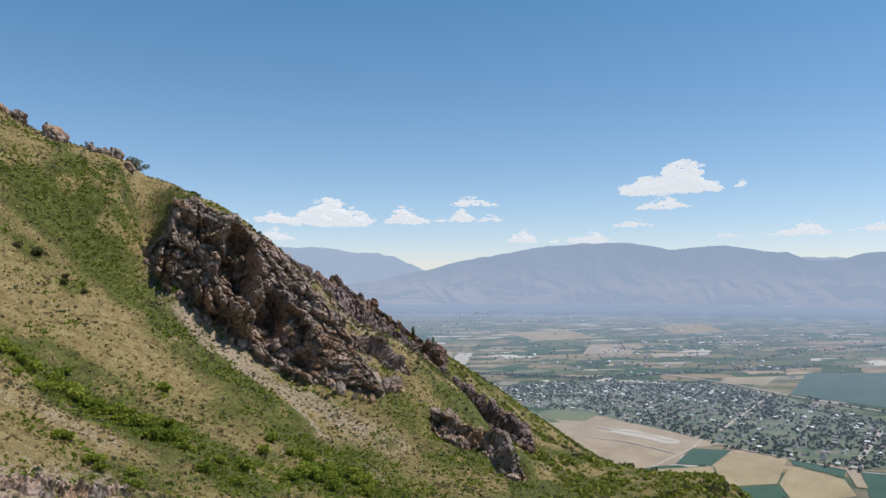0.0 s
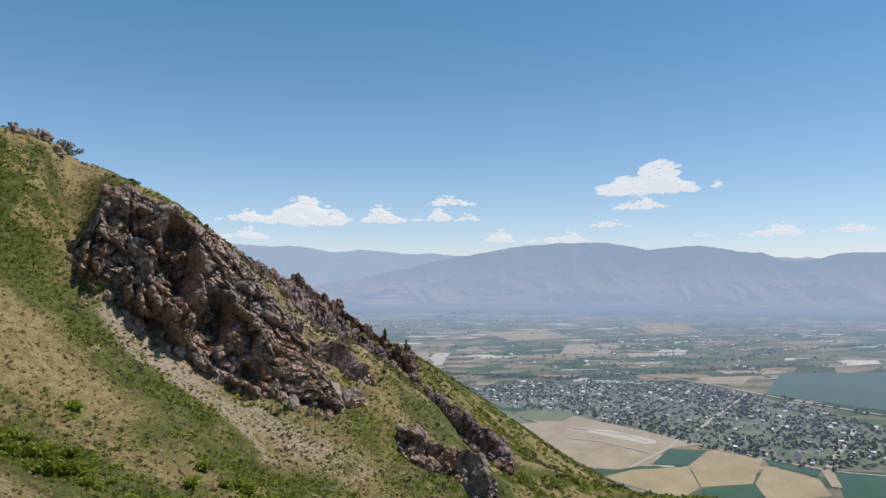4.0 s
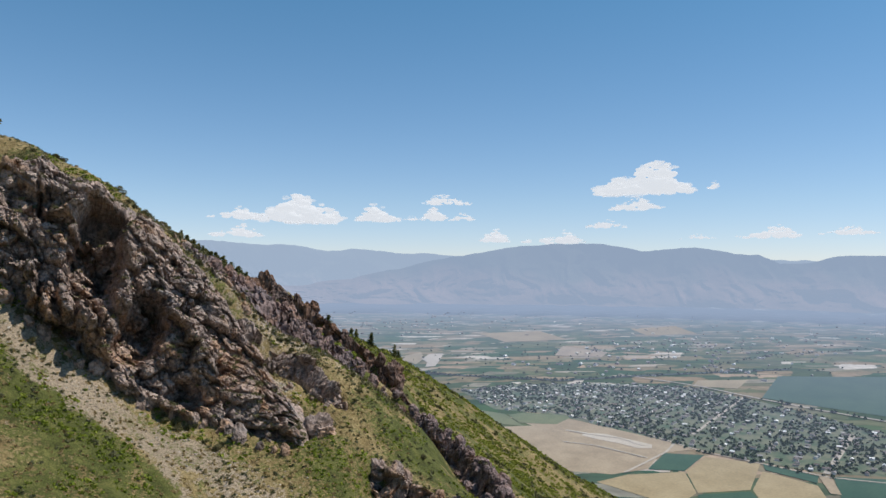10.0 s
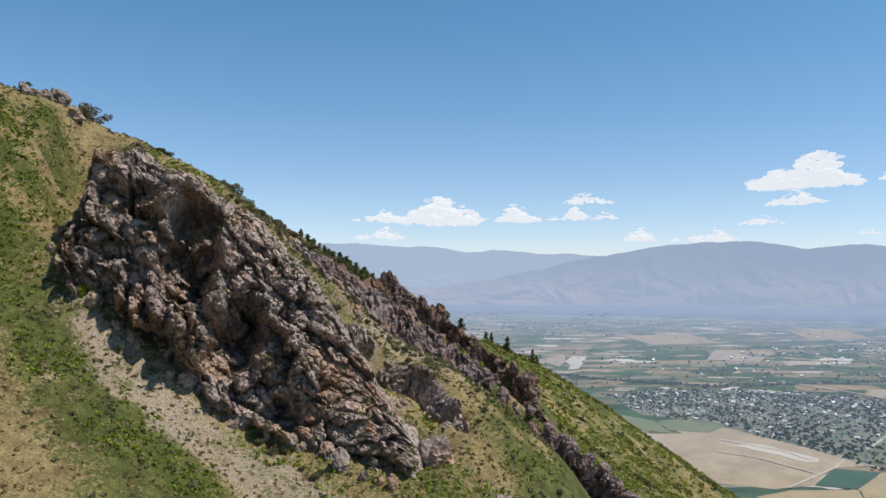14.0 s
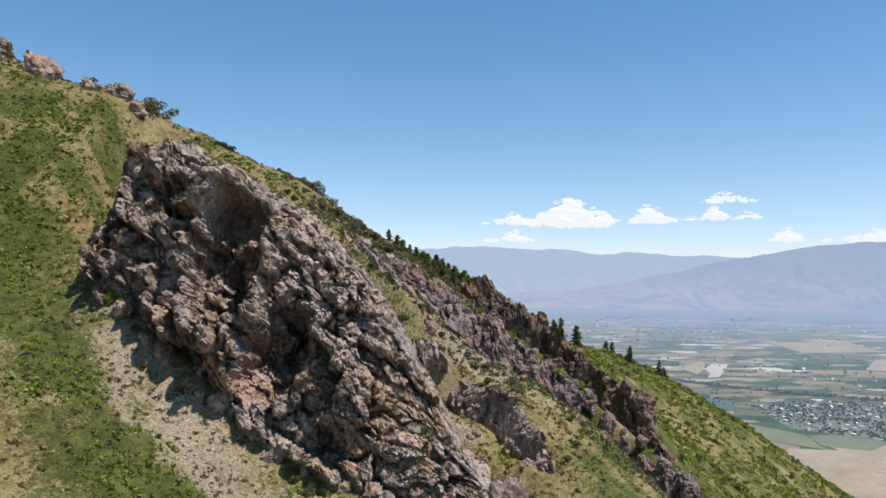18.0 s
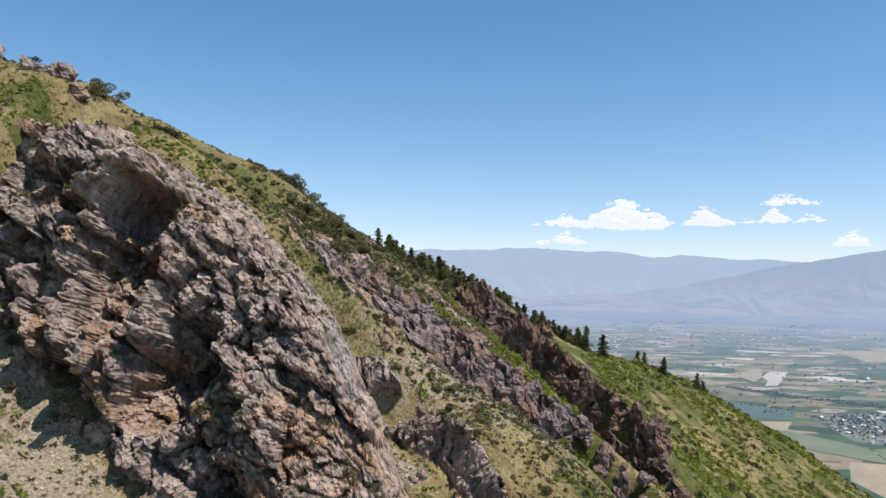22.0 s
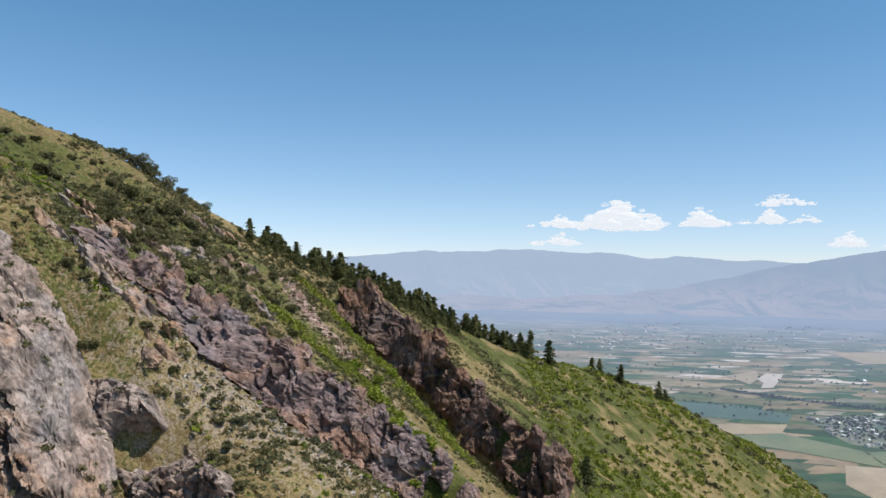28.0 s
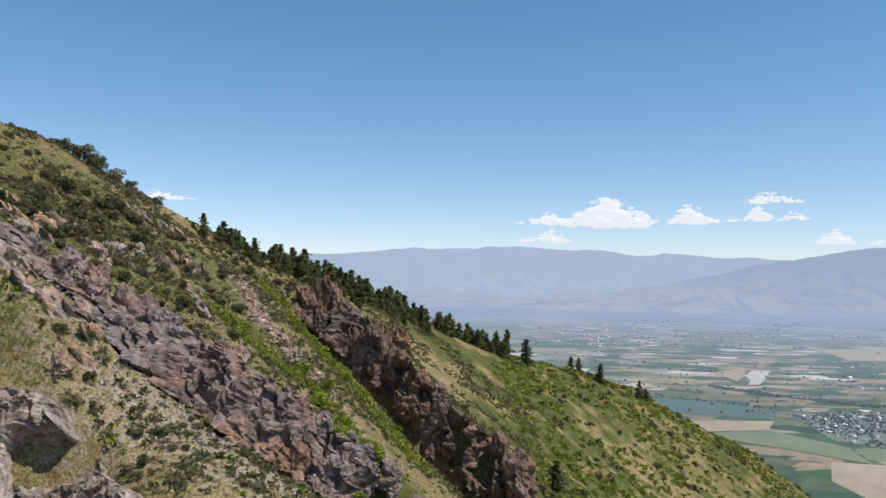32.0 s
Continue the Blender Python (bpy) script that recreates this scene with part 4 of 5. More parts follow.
p, s = grown(1, 40, 330, 60, 560, 38000, 0.5, 1.9, lambda x, y: np.clip(0.50 + 0.9 * fbm(x / 16, y / 16, 0 * x, 3, 67), 0, 1) * (x > np.interp(y, (60, 92, 108, 125, 150, 166, 196, 225, 300), (44, 52, 57, 52, 58, 71, 60, 70, 66)) + 3 * np.sin(y / 7)))
stuff_of_leaves("scrub_cover", p, s, 26, 0.34, BRIGHT, "dense bright green scrub over the far slope", "scrub", seed=2)
p, s = grown(3, 60, 330, 70, 560, 7000, 0.8, 2.4, lambda x, y: np.clip(0.25 + 0.9 * fbm(x / 20, y / 20, 0 * x, 3, 69), 0, 1) * (x > 70))
stuff_of_leaves("dark_scrub_cover", p, s, 34, 0.30, SCRUB, "darker bushes dotted over the green slope", "scrub", seed=4)
p, s = grown(5, -150, 60, -60, 215, 44000, 0.2, 0.6, lambda x, y: np.clip(0.55 - 0.7 * green_cover(x, y), 0.05, 1) * edge(x, y, -150, 60, -60, 215))
stuff_of_leaves("dry_grass", p, s, 9, 0.55, STRAW, "tufts of dry straw-coloured grass on the slope", "grass", squash=0.9, seed=6)
p, s = grown(7, -150, 60, -60, 215, 130000, 0.2, 0.75, lambda x, y: green_cover(x, y) * edge(x, y, -150, 60, -60, 215))
stuff_of_leaves("green_growth", p, s, 10, 0.5, FRESH, "low green weeds and grass in the hollows", "grass", seed=8)
p, s = grown(9, -150, 75, -60, 300, 52000, 0.25, 0.75, lambda x, y: np.clip(np.where(y < 150, 0.30, 0.32) + 0.5 * fbm(x / 12, y / 12, 0 * x, 3, 71), 0, 1) * edge(x, y, -150, 75, -60, 300))
stuff_of_leaves("low_sagebrush", p, s, 14, 0.42, SAGE, "low grey-green sagebrush dotted over the slope", "scrub", seed=10)
def off_meadow(x, y):
    """One among the rocks, falling to almost nothing on the open grass above the cliff."""
    return np.clip((x + 14 + 0.36 * (y - 170)) / 6 + 0.5, 0.04, 1)


p, s = grown(11, -40, 76, 160, 330, 30000, 0.3, 1.0, lambda x, y: np.clip(0.36 + 0.9 * fbm(x / 8, y / 8, 0 * x, 3, 73), 0, 1) * off_meadow(x, y))
stuff_of_leaves("low_dark_scrub", p, s, 16, 0.38, SCRUB, "low dark scrub between the rock ribs", "scrub", seed=12)

p, s = grown(13, -34, 16, 182, 250, 3600, 0.5, 1.35, lambda x, y: np.clip(0.45 + 0.9 * fbm(x / 9, y / 9, 0 * x, 3, 75), 0, 1) * edge(x, y, -34, 16, 182, 250) * off_meadow(x, y))
stuff_of_leaves("thick_scrub", p, s, 30, 0.32, SCRUB, "thick olive scrub over the upper slope", "scrub", seed=17)
spots = np.concatenate(LEDGES)
pick_ = np.random.default_rng(93).permutation(len(spots))
p = spots[pick_[:440]] - np.array([0, 0, 0.1])
stuff_of_leaves("ledge_scrub", p, np.random.default_rng(94).uniform(0.3, 1.05, len(p)), 36, 0.30, SCRUB, "olive scrub rooted on ledges of the rock", "scrub", seed=15)
p = spots[pick_[440:1900]] - np.array([0, 0, 0.05])
stuff_of_leaves("ledge_grass", p, np.random.default_rng(95).uniform(0.2, 0.5, len(p)), 12, 0.42, SAGE, "grey-green tufts in the cracks of the rock", "grass", seed=16)

r_ = np.random.default_rng(91)
t_ = r_.uniform(0, 1, 1300)
gx_ = np.where(t_ < .6, np.interp(t_, (0, .15, .3, .45, .6), (8, 19, 30, 41, 48)), np.interp(t_, (.6, .72, .84, .9, 1), (12, 22, 31, 37, 49))) + r_.normal(0, 1.4, 1300)
gy_ = np.where(t_ < .6, np.interp(t_, (0, .15, .3, .45, .6), (254, 243, 231, 221, 216)), np.interp(t_, (.6, .72, .84, .9, 1), (212, 209, 208, 204, 188))) + r_.normal(0, 1.4, 1300)
p = np.stack([gx_, gy_, ground_z(gx_, gy_)], -1)
stuff_of_leaves("gully_bushes", p, r_.uniform(0.35, 1.2, 1300), 34, 0.27, BRIGHT, "fresh green thicket in the gully below the fin", "scrub", seed=14)



def stones(name, line, width, count, lo, hi, colours, label, seed):
    """Loose broken stones lying on the ground along a line, too many to count."""
    r = np.random.default_rng(seed)
    m = Nodes(name)
    isle = m.add("NewGeometry").outputs["Random Per Island"]
    m.finish(m.mix(1.0, m.ramp(isle, (0.0, colours[0]), (0.5, colours[1]), (1.0, colours[2])), m.ramp(m.noise(m.add("NewGeometry").outputs["Position"], 6.0, 4), (0.3, 0.7), (0.7, 1.15)), "MULTIPLY"), 0.9)
    t = r.uniform(0, len(line) - 1, count)
    x = np.interp(t, range(len(line)), [q[0] for q in line]) + r.normal(0, width, count)
    y = np.interp(t, range(len(line)), [q[1] for q in line]) + r.normal(0, width, count)
    free = on_rock(x, y) > 0
    x, y = x[free], y[free]
    count, z = len(x), ground_z(x, y)
    cube = np.array([(a, b, c) for c in (-.5, .5) for b in (-.5, .5) for a in (-.5, .5)])
    quads = np.array([(0, 2, 3, 1), (4, 5, 7, 6), (0, 1, 5, 4), (2, 6, 7, 3), (0, 4, 6, 2), (1, 3, 7, 5)])
    size = lo + (hi - lo) * r.uniform(0, 1, count) ** 3
    v = cube[None] * r.uniform(0.6, 1.3, (count, 1, 3)) + r.normal(0, 0.16, (count, 8, 3))
    a = r.uniform(0, 6.28, count)
    vx = v[..., 0] * np.cos(a)[:, None] - v[..., 1] * np.sin(a)[:, None] + 0.4 * v[..., 2]
    vy = v[..., 0] * np.sin(a)[:, None] + v[..., 1] * np.cos(a)[:, None]
    v = np.stack([vx, vy, v[..., 2] * 0.8], -1) * size[:, None, None] + np.stack([x, y, z], -1)[:, None, :]
    faces = (quads[None] + 8 * np.arange(count)[:, None, None]).reshape(-1, 4)
    return tagged(new(name, mesh_of(name, v.reshape(-1, 3), faces, m.mat)), label, "scree", kind="stuff")


stones("pink_scree", [(7, 240), (17, 225), (30, 213)], 1.5, 2200, 0.12, 0.7, ((0.30, 0.19, 0.15), (0.47, 0.32, 0.26), (0.60, 0.46, 0.39)), "pinkish broken stones in the gully", 41)
stones("pale_scree", [(-48, 145), (-38, 138), (-26, 133), (-8, 127), (10, 110)], 4.6, 1100, 0.05, 0.40, ((0.28, 0.23, 0.18), (0.45, 0.38, 0.31), (0.60, 0.53, 0.45)), "pale loose stones below the cliff", 43)
stones("grey_scree", [(-12, 188), (4, 182), (20, 180), (40, 178)], 4.0, 1600, 0.08, 0.5, ((0.22, 0.19, 0.17), (0.38, 0.33, 0.30), (0.52, 0.47, 0.42)), "grey loose stones among the scrub", 45)
stones("cave_scree", [(0, 161), (8, 157), (18, 152)], 1.5, 500, 0.08, 0.4, ((0.34, 0.29, 0.24), (0.48, 0.42, 0.36), (0.60, 0.54, 0.47)), "pale stones before the hollow of the ledge", 47)


# trees
def fir_parts(seed, height=10.0):
    r = np.random.default_rng(seed)
    trunk = join([stick((0, 0, -0.4), (r.normal(0, .1), r.normal(0, .1), height * 0.97), 0.17, 0.02, 7)])
    pts, limbs = [], []
    z = height * 0.10
    while z < height * 0.98:
        f = 1 - z / height
        reach = (0.35 + 3.2 * f ** 0.62) * r.uniform(0.75, 1.15)
        gap_side = r.uniform(0, 6.28)
        for k in range(int(5 + 3 * f)):
            a = r.uniform(0, 6.28)
            rr_ = reach * r.uniform(0.5, 1.25) * (0.72 + 0.28 * math.cos(a - gap_side))
            tip = np.array([math.cos(a) * rr_, math.sin(a) * rr_, z - 0.22 * rr_])
            if f > 0.15 and k < 4:
                limbs.append(stick((0, 0, z), tuple(tip * np.array([.8, .8, 1])), 0.035, 0.01, 3))
            n = int(6 + 10 * f)
            t = r.uniform(0.15, 1.0, (n, 1))
            base = np.array([0, 0, z])
            pts.append(base + (tip - base) * t + r.normal(0, 0.10 + 0.10 * f, (n, 3)))
        z += 0.26 + 0.22 * f
    v, f_ = leaf_quads(np.concatenate(pts), 0.34, r, 0.4)
    return join([trunk] + limbs), (v, f_)


FIRS = []
for i in range(5):
    tr, cr = fir_parts(500 + i)
    FIRS.append((mesh_of("trunk", *tr, BARK), mesh_of("crown", *cr, NEEDLES)))


def fir(x, y, height):
    ob = thing("fir_tree", x, y, ground_at(x, y) - 0.2, "dark green fir tree on the ridge", "tree", "fir trees of the ridge")
    tr, cr = FIRS[int(prng.integers(5))]
    k = height / 10
    m = Euler((prng.normal(0, .03), prng.normal(0, .03), prng.uniform(0, 6.28))).to_matrix().to_4x4() @ Matrix.Diagonal((k ** 0.7 * prng.uniform(1.0, 1.5), k ** 0.7 * prng.uniform(1.0, 1.5), k, 1))
    child("trunk", tr, ob, m)
    child("crown", cr, ob, m)


def juniper_parts(seed):
    """A broad wind-bent evergreen, four metres high: forked trunk, limbs and an uneven crown."""
    r = np.random.default_rng(seed)
    tips = [np.array([r.normal(0, 1.1), r.normal(0, 1.1), r.uniform(0.7, 3.0)]) for i in range(11)]
    wood = [stick((0, 0, -0.4), (0.1, 0.05, 0.9), 0.20, 0.14, 7)] + [stick((0.1, 0.05, 0.7), tuple(t), 0.09, 0.02, 4) for t in tips]
    pts = np.concatenate([t + (lambda k: k / np.linalg.norm(k, axis=1, keepdims=True) * r.uniform(0.3, 1, (len(k), 1)) ** .5)(r.normal(size=(130, 3))) * np.array([.95, .95, .75]) for t in tips])
    return join(wood), leaf_quads(pts, 0.17, r)


JUNIPERS = []
for i in range(3):
    w, c = juniper_parts(540 + i)
    JUNIPERS.append((mesh_of("trunk", *w, BARK), mesh_of("crown", *c, SCRUB)))


def juniper(x, y, k):
    ob = thing("juniper_tree", x, y, ground_at(x, y) - 0.1, "broad dark juniper tree on the open crest", "tree", "juniper trees")
    tr, cr = JUNIPERS[int(prng.integers(3))]
    m = Euler((0, 0, prng.uniform(0, 6.28))).to_matrix().to_4x4() @ Matrix.Diagonal((k, k, k * prng.uniform(.85, 1.05), 1))
    child("trunk", tr, ob, m)
    child("crown", cr, ob, m)


juniper(-59.5, 204, 1.5)
juniper(-76, 203, 0.8)
juniper(-85, 201, 0.7)
for x, y, k in ((-31, 240, 0.9), (-28, 242, 1.35), (-25.5, 245, 1.1), (-33, 246, 0.8), (-23, 247, 0.9), (-21, 252, 0.7), (-29, 250, 1.1), (-17, 256, 0.6)):
    juniper(x, y, k)
# the wood behind the fin, and the trees that stand out before the valley
for i in range(40):
    t = i / 39
    fir(-4 + 13 * t + prng.normal(0, 1.8), 256 + 28 * t + prng.normal(0, 5), prng.choice((2.0, 2.6, 3.4, 4.4, 6.0)) * prng.uniform(.85, 1.15))
for i in range(124):
    t = i / 123
    fir(6 + 34 * t + prng.normal(0, 2.5), 290 + 44 * t + prng.normal(0, 7), prng.choice((3.0, 4.0, 5.0, 6.0, 7.5)) * prng.uniform(.85, 1.1))
for i in range(30):
    t = i / 29
    fir(42 + 24 * t + prng.normal(0, 2), 345 + 32 * t + prng.normal(0, 5), prng.choice((4.0, 5.5, 7.0, 8.5)) * prng.uniform(.85, 1.1))
for x, y, h in ((66, 379, 9.5), (70, 384, 12.0), (78, 385, 10.5), (100, 418, 6), (104, 421, 7), (113, 420, 9.0), (134, 437, 9.0), (77, 266, 7.5), (138, 441, 6), (30, 262, 3.5)):
    fir(x, y, h)

# ---- the valley: fields, roads, pond, town ----


def at_valley(x, y, up=0.0):
    """A place on the valley floor given by its true plan, drawn in with the floor."""
    d = np.hypot(x, y)
    k = squeeze(d) / np.maximum(d, 1)
    return np.stack([x * k, y * k, floor_z(x * k, y * k) + up + 60 * np.log1p(np.exp(np.clip((hill_base(x * k, y * k) - floor_z(x * k, y * k)) / 60, -30, 0)))], -1), k


def field_material(name, a, b, scale=0.01, furrow=0.0):
    m = Nodes(name)
    pos = m.add("NewGeometry").outputs["Position"]
    n = m.noise(pos, scale, 6, 0.6)
    col = m.ramp(n, (0.3, a), (0.7, b))
    fine = m.ramp(m.noise(pos, scale * 14, 3), (0.3, 0.85), (0.7, 1.12))
    m.finish(m.mix(1.0, col, fine, "MULTIPLY"), 0.95)
    # distance haze is painted in: bluish emission, up to half, over the field's colour
    return haze_glow(m, pos, 1300.0, 4700.0, 0.50, (0.365, 0.446, 0.630))


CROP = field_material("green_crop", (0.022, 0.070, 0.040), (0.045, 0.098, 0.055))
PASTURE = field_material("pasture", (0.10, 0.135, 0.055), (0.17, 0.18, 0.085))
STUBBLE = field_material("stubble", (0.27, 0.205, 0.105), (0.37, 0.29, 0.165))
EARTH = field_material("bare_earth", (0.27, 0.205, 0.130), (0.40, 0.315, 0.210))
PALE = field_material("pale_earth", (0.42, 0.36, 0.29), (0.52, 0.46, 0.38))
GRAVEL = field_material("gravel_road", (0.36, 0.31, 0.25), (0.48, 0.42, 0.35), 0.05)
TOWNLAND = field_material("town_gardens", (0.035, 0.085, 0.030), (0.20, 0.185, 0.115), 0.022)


def water_material():
    m = Nodes("pond_water")
    pos = m.add("NewGeometry").outputs["Position"]
    m.finish((0.05, 0.07, 0.075), 0.12, m.noise(pos, 0.3, 3), 0.1, 0.2)
    m.bsdf.inputs["Specular IOR Level"].default_value = 0.5
    return m.mat


WATER = water_material()


def patch(name, corners, material, up, label, category, cut=5):
    """A field: a polygon of the valley's plan, laid on the floor."""
    bm = bmesh.new()
    bm.faces.new([bm.verts.new((x, y, 0)) for x, y in corners])
    bmesh.ops.triangulate(bm, faces=bm.faces[:])
    for i in range(cut):
        bmesh.ops.subdivide_edges(bm, edges=[e for e in bm.edges if e.calc_length() > 90], cuts=1)
        bmesh.ops.triangulate(bm, faces=bm.faces[:])
    co = np.array([v.co[:] for v in bm.verts])
    p, k = at_valley(co[:, 0], co[:, 1], up)
    for v, c in zip(bm.verts, p):
        v.co = c
    bmesh.ops.recalc_face_normals(bm, faces=bm.faces[:])
    if sum(f.normal.z for f in bm.faces) < 0:
        bmesh.ops.reverse_faces(bm, faces=bm.faces[:])
    me = bpy.data.meshes.new(name)
    bm.to_mesh(me)
    bm.free()
    me.materials.append(material)
    return tagged(new(name, me), label, category, kind="structure")


def road(name, line, width, material, up, label):
    pts = []
    for (ax, ay), (bx, by) in zip(line, line[1:]):
        n = max(2, int(math.dist((ax, ay), (bx, by)) / 60))
        pts += [(ax + (bx - ax) * i / n, ay + (by - ay) * i / n) for i in range(n)]
    pts.append(line[-1])
    a = np.array(pts, dtype=float)
    t = np.gradient(a, axis=0)
    t /= np.linalg.norm(t, axis=1, keepdims=True)
    side = np.stack([-t[:, 1], t[:, 0]], -1) * width / 2
    l, r = a + side, a - side
    v = np.concatenate([at_valley(l[:, 0], l[:, 1], up)[0], at_valley(r[:, 0], r[:, 1], up)[0]])
    n = len(a)
    me = mesh_of(name, v, [(n + i, n + i + 1, i + 1, i) for i in range(n - 1)], material)
    return tagged(new(name, me), label, "road", kind="structure")


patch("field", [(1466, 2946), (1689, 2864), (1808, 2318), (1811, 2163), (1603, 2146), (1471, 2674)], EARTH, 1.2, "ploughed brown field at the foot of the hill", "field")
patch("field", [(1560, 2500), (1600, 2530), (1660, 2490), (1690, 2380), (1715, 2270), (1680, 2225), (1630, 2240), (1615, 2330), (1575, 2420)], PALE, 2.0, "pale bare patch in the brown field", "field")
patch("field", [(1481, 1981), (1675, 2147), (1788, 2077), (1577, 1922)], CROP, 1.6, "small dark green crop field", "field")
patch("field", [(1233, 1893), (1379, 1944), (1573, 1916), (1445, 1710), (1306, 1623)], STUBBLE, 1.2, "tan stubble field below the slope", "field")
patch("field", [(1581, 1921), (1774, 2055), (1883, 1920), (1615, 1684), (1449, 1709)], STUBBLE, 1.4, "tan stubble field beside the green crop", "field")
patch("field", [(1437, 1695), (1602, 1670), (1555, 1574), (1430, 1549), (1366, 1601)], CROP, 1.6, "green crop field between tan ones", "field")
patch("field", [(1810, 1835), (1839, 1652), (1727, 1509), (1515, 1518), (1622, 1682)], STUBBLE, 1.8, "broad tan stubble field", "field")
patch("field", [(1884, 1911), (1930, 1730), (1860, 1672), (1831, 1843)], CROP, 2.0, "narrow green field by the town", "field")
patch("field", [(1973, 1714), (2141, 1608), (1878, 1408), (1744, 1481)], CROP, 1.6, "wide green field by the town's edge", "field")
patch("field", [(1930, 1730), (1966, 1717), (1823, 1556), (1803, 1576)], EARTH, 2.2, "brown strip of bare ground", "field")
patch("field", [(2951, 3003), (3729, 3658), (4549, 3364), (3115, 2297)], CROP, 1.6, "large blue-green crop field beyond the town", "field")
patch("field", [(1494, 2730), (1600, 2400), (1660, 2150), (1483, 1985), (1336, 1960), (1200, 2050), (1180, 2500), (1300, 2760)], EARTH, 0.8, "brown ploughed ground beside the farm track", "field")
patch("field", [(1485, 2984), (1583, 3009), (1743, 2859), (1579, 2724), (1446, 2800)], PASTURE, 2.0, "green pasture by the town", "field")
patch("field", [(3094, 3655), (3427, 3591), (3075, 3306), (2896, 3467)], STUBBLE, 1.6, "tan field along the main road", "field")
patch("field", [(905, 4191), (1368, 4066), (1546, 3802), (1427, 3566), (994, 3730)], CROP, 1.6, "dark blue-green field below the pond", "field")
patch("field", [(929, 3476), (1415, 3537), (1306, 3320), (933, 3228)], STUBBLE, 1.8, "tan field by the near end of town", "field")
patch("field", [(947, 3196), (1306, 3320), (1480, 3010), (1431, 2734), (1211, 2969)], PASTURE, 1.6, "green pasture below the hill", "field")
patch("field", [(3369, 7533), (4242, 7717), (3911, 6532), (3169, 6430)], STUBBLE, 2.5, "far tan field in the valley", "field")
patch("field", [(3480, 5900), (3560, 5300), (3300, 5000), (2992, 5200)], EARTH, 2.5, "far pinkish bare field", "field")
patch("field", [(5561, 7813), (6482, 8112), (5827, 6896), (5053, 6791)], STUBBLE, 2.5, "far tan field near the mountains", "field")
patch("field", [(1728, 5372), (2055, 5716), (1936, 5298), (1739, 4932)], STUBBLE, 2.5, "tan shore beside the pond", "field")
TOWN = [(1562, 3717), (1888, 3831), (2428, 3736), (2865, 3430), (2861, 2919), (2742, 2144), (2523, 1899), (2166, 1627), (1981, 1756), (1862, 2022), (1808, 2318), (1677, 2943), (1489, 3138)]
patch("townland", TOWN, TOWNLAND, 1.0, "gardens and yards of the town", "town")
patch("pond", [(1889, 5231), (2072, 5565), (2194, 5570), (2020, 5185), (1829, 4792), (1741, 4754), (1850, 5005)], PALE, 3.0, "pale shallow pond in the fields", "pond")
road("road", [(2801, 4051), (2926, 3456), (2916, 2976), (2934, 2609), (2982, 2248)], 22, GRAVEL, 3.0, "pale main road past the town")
road("road", [(1976, 1743), (2583, 2155)], 20, GRAVEL, 3.0, "pale straight road into the town")
road("road", [(1430, 2426), (1512, 2323), (1572, 2104)], 9, GRAVEL, 3.0, "farm track along the brown field")
road("road", [(1383, 1964), (1685, 2153), (1830, 2280)], 9, GRAVEL, 3.0, "farm track between the fields")
road("road", [(1687, 3066), (1809, 2613), (1818, 2112), (1951, 1708), (2092, 1571)], 10, GRAVEL, 2.6, "road along the edge of the town")
road("road", [(1980, 2366), (2862, 3035)], 14, GRAVEL, 2.8, "street through the town")
road("road", [(1978, 3357), (2027, 2600)], 10, GRAVEL, 2.8, "street across the town")
road("road", [(1550, 2601), (1610, 2491), (1674, 2399), (1674, 2268)], 16, PALE, 3.4, "pale curve of a dirt road")
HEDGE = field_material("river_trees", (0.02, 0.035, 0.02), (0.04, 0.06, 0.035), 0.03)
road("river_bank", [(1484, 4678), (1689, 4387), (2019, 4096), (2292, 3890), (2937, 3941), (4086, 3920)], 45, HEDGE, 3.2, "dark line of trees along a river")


def plain_material(name, colours, rough):
    m = Nodes(name)
    own = m.add("ObjectInfo").outputs["Random"]
    isle = m.add("NewGeometry").outputs["Random Per Island"]
    pos = m.add("NewGeometry").outputs["Position"]
    t = m.math("FRACT", m.math("ADD", own, isle))
    col = m.ramp(t, *[(i / (len(colours) - 1), c) for i, c in enumerate(colours)])
    m.finish(m.mix(1.0, col, m.ramp(m.noise(pos, 0.4, 4), (0.3, 0.85), (0.7, 1.1)), "MULTIPLY"), rough)
    # walls, roofs and leaves glow bluish with distance: haze painted into the material
    return haze_glow(m, pos, 1500.0, 4700.0, 0.36, (0.365, 0.446, 0.630))


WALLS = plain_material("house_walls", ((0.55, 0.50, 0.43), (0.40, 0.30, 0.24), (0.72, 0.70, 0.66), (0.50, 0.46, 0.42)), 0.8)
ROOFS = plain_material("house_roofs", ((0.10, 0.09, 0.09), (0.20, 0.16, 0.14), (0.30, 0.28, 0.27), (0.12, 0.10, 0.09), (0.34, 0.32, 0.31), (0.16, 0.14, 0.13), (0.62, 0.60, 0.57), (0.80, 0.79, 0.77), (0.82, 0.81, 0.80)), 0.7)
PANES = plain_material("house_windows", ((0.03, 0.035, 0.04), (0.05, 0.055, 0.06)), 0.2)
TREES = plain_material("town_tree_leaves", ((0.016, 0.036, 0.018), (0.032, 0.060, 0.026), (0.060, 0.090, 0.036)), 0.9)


def box(x0, x1, y0, y1, z0, z1):
    v = [(x, y, z) for z in (z0, z1) for y in (y0, y1) for x in (x0, x1)]
    return v, [(0, 2, 3, 1), (4, 5, 7, 6), (0, 1, 5, 4), (2, 6, 7, 3), (0, 4, 6, 2), (1, 3, 7, 5)]


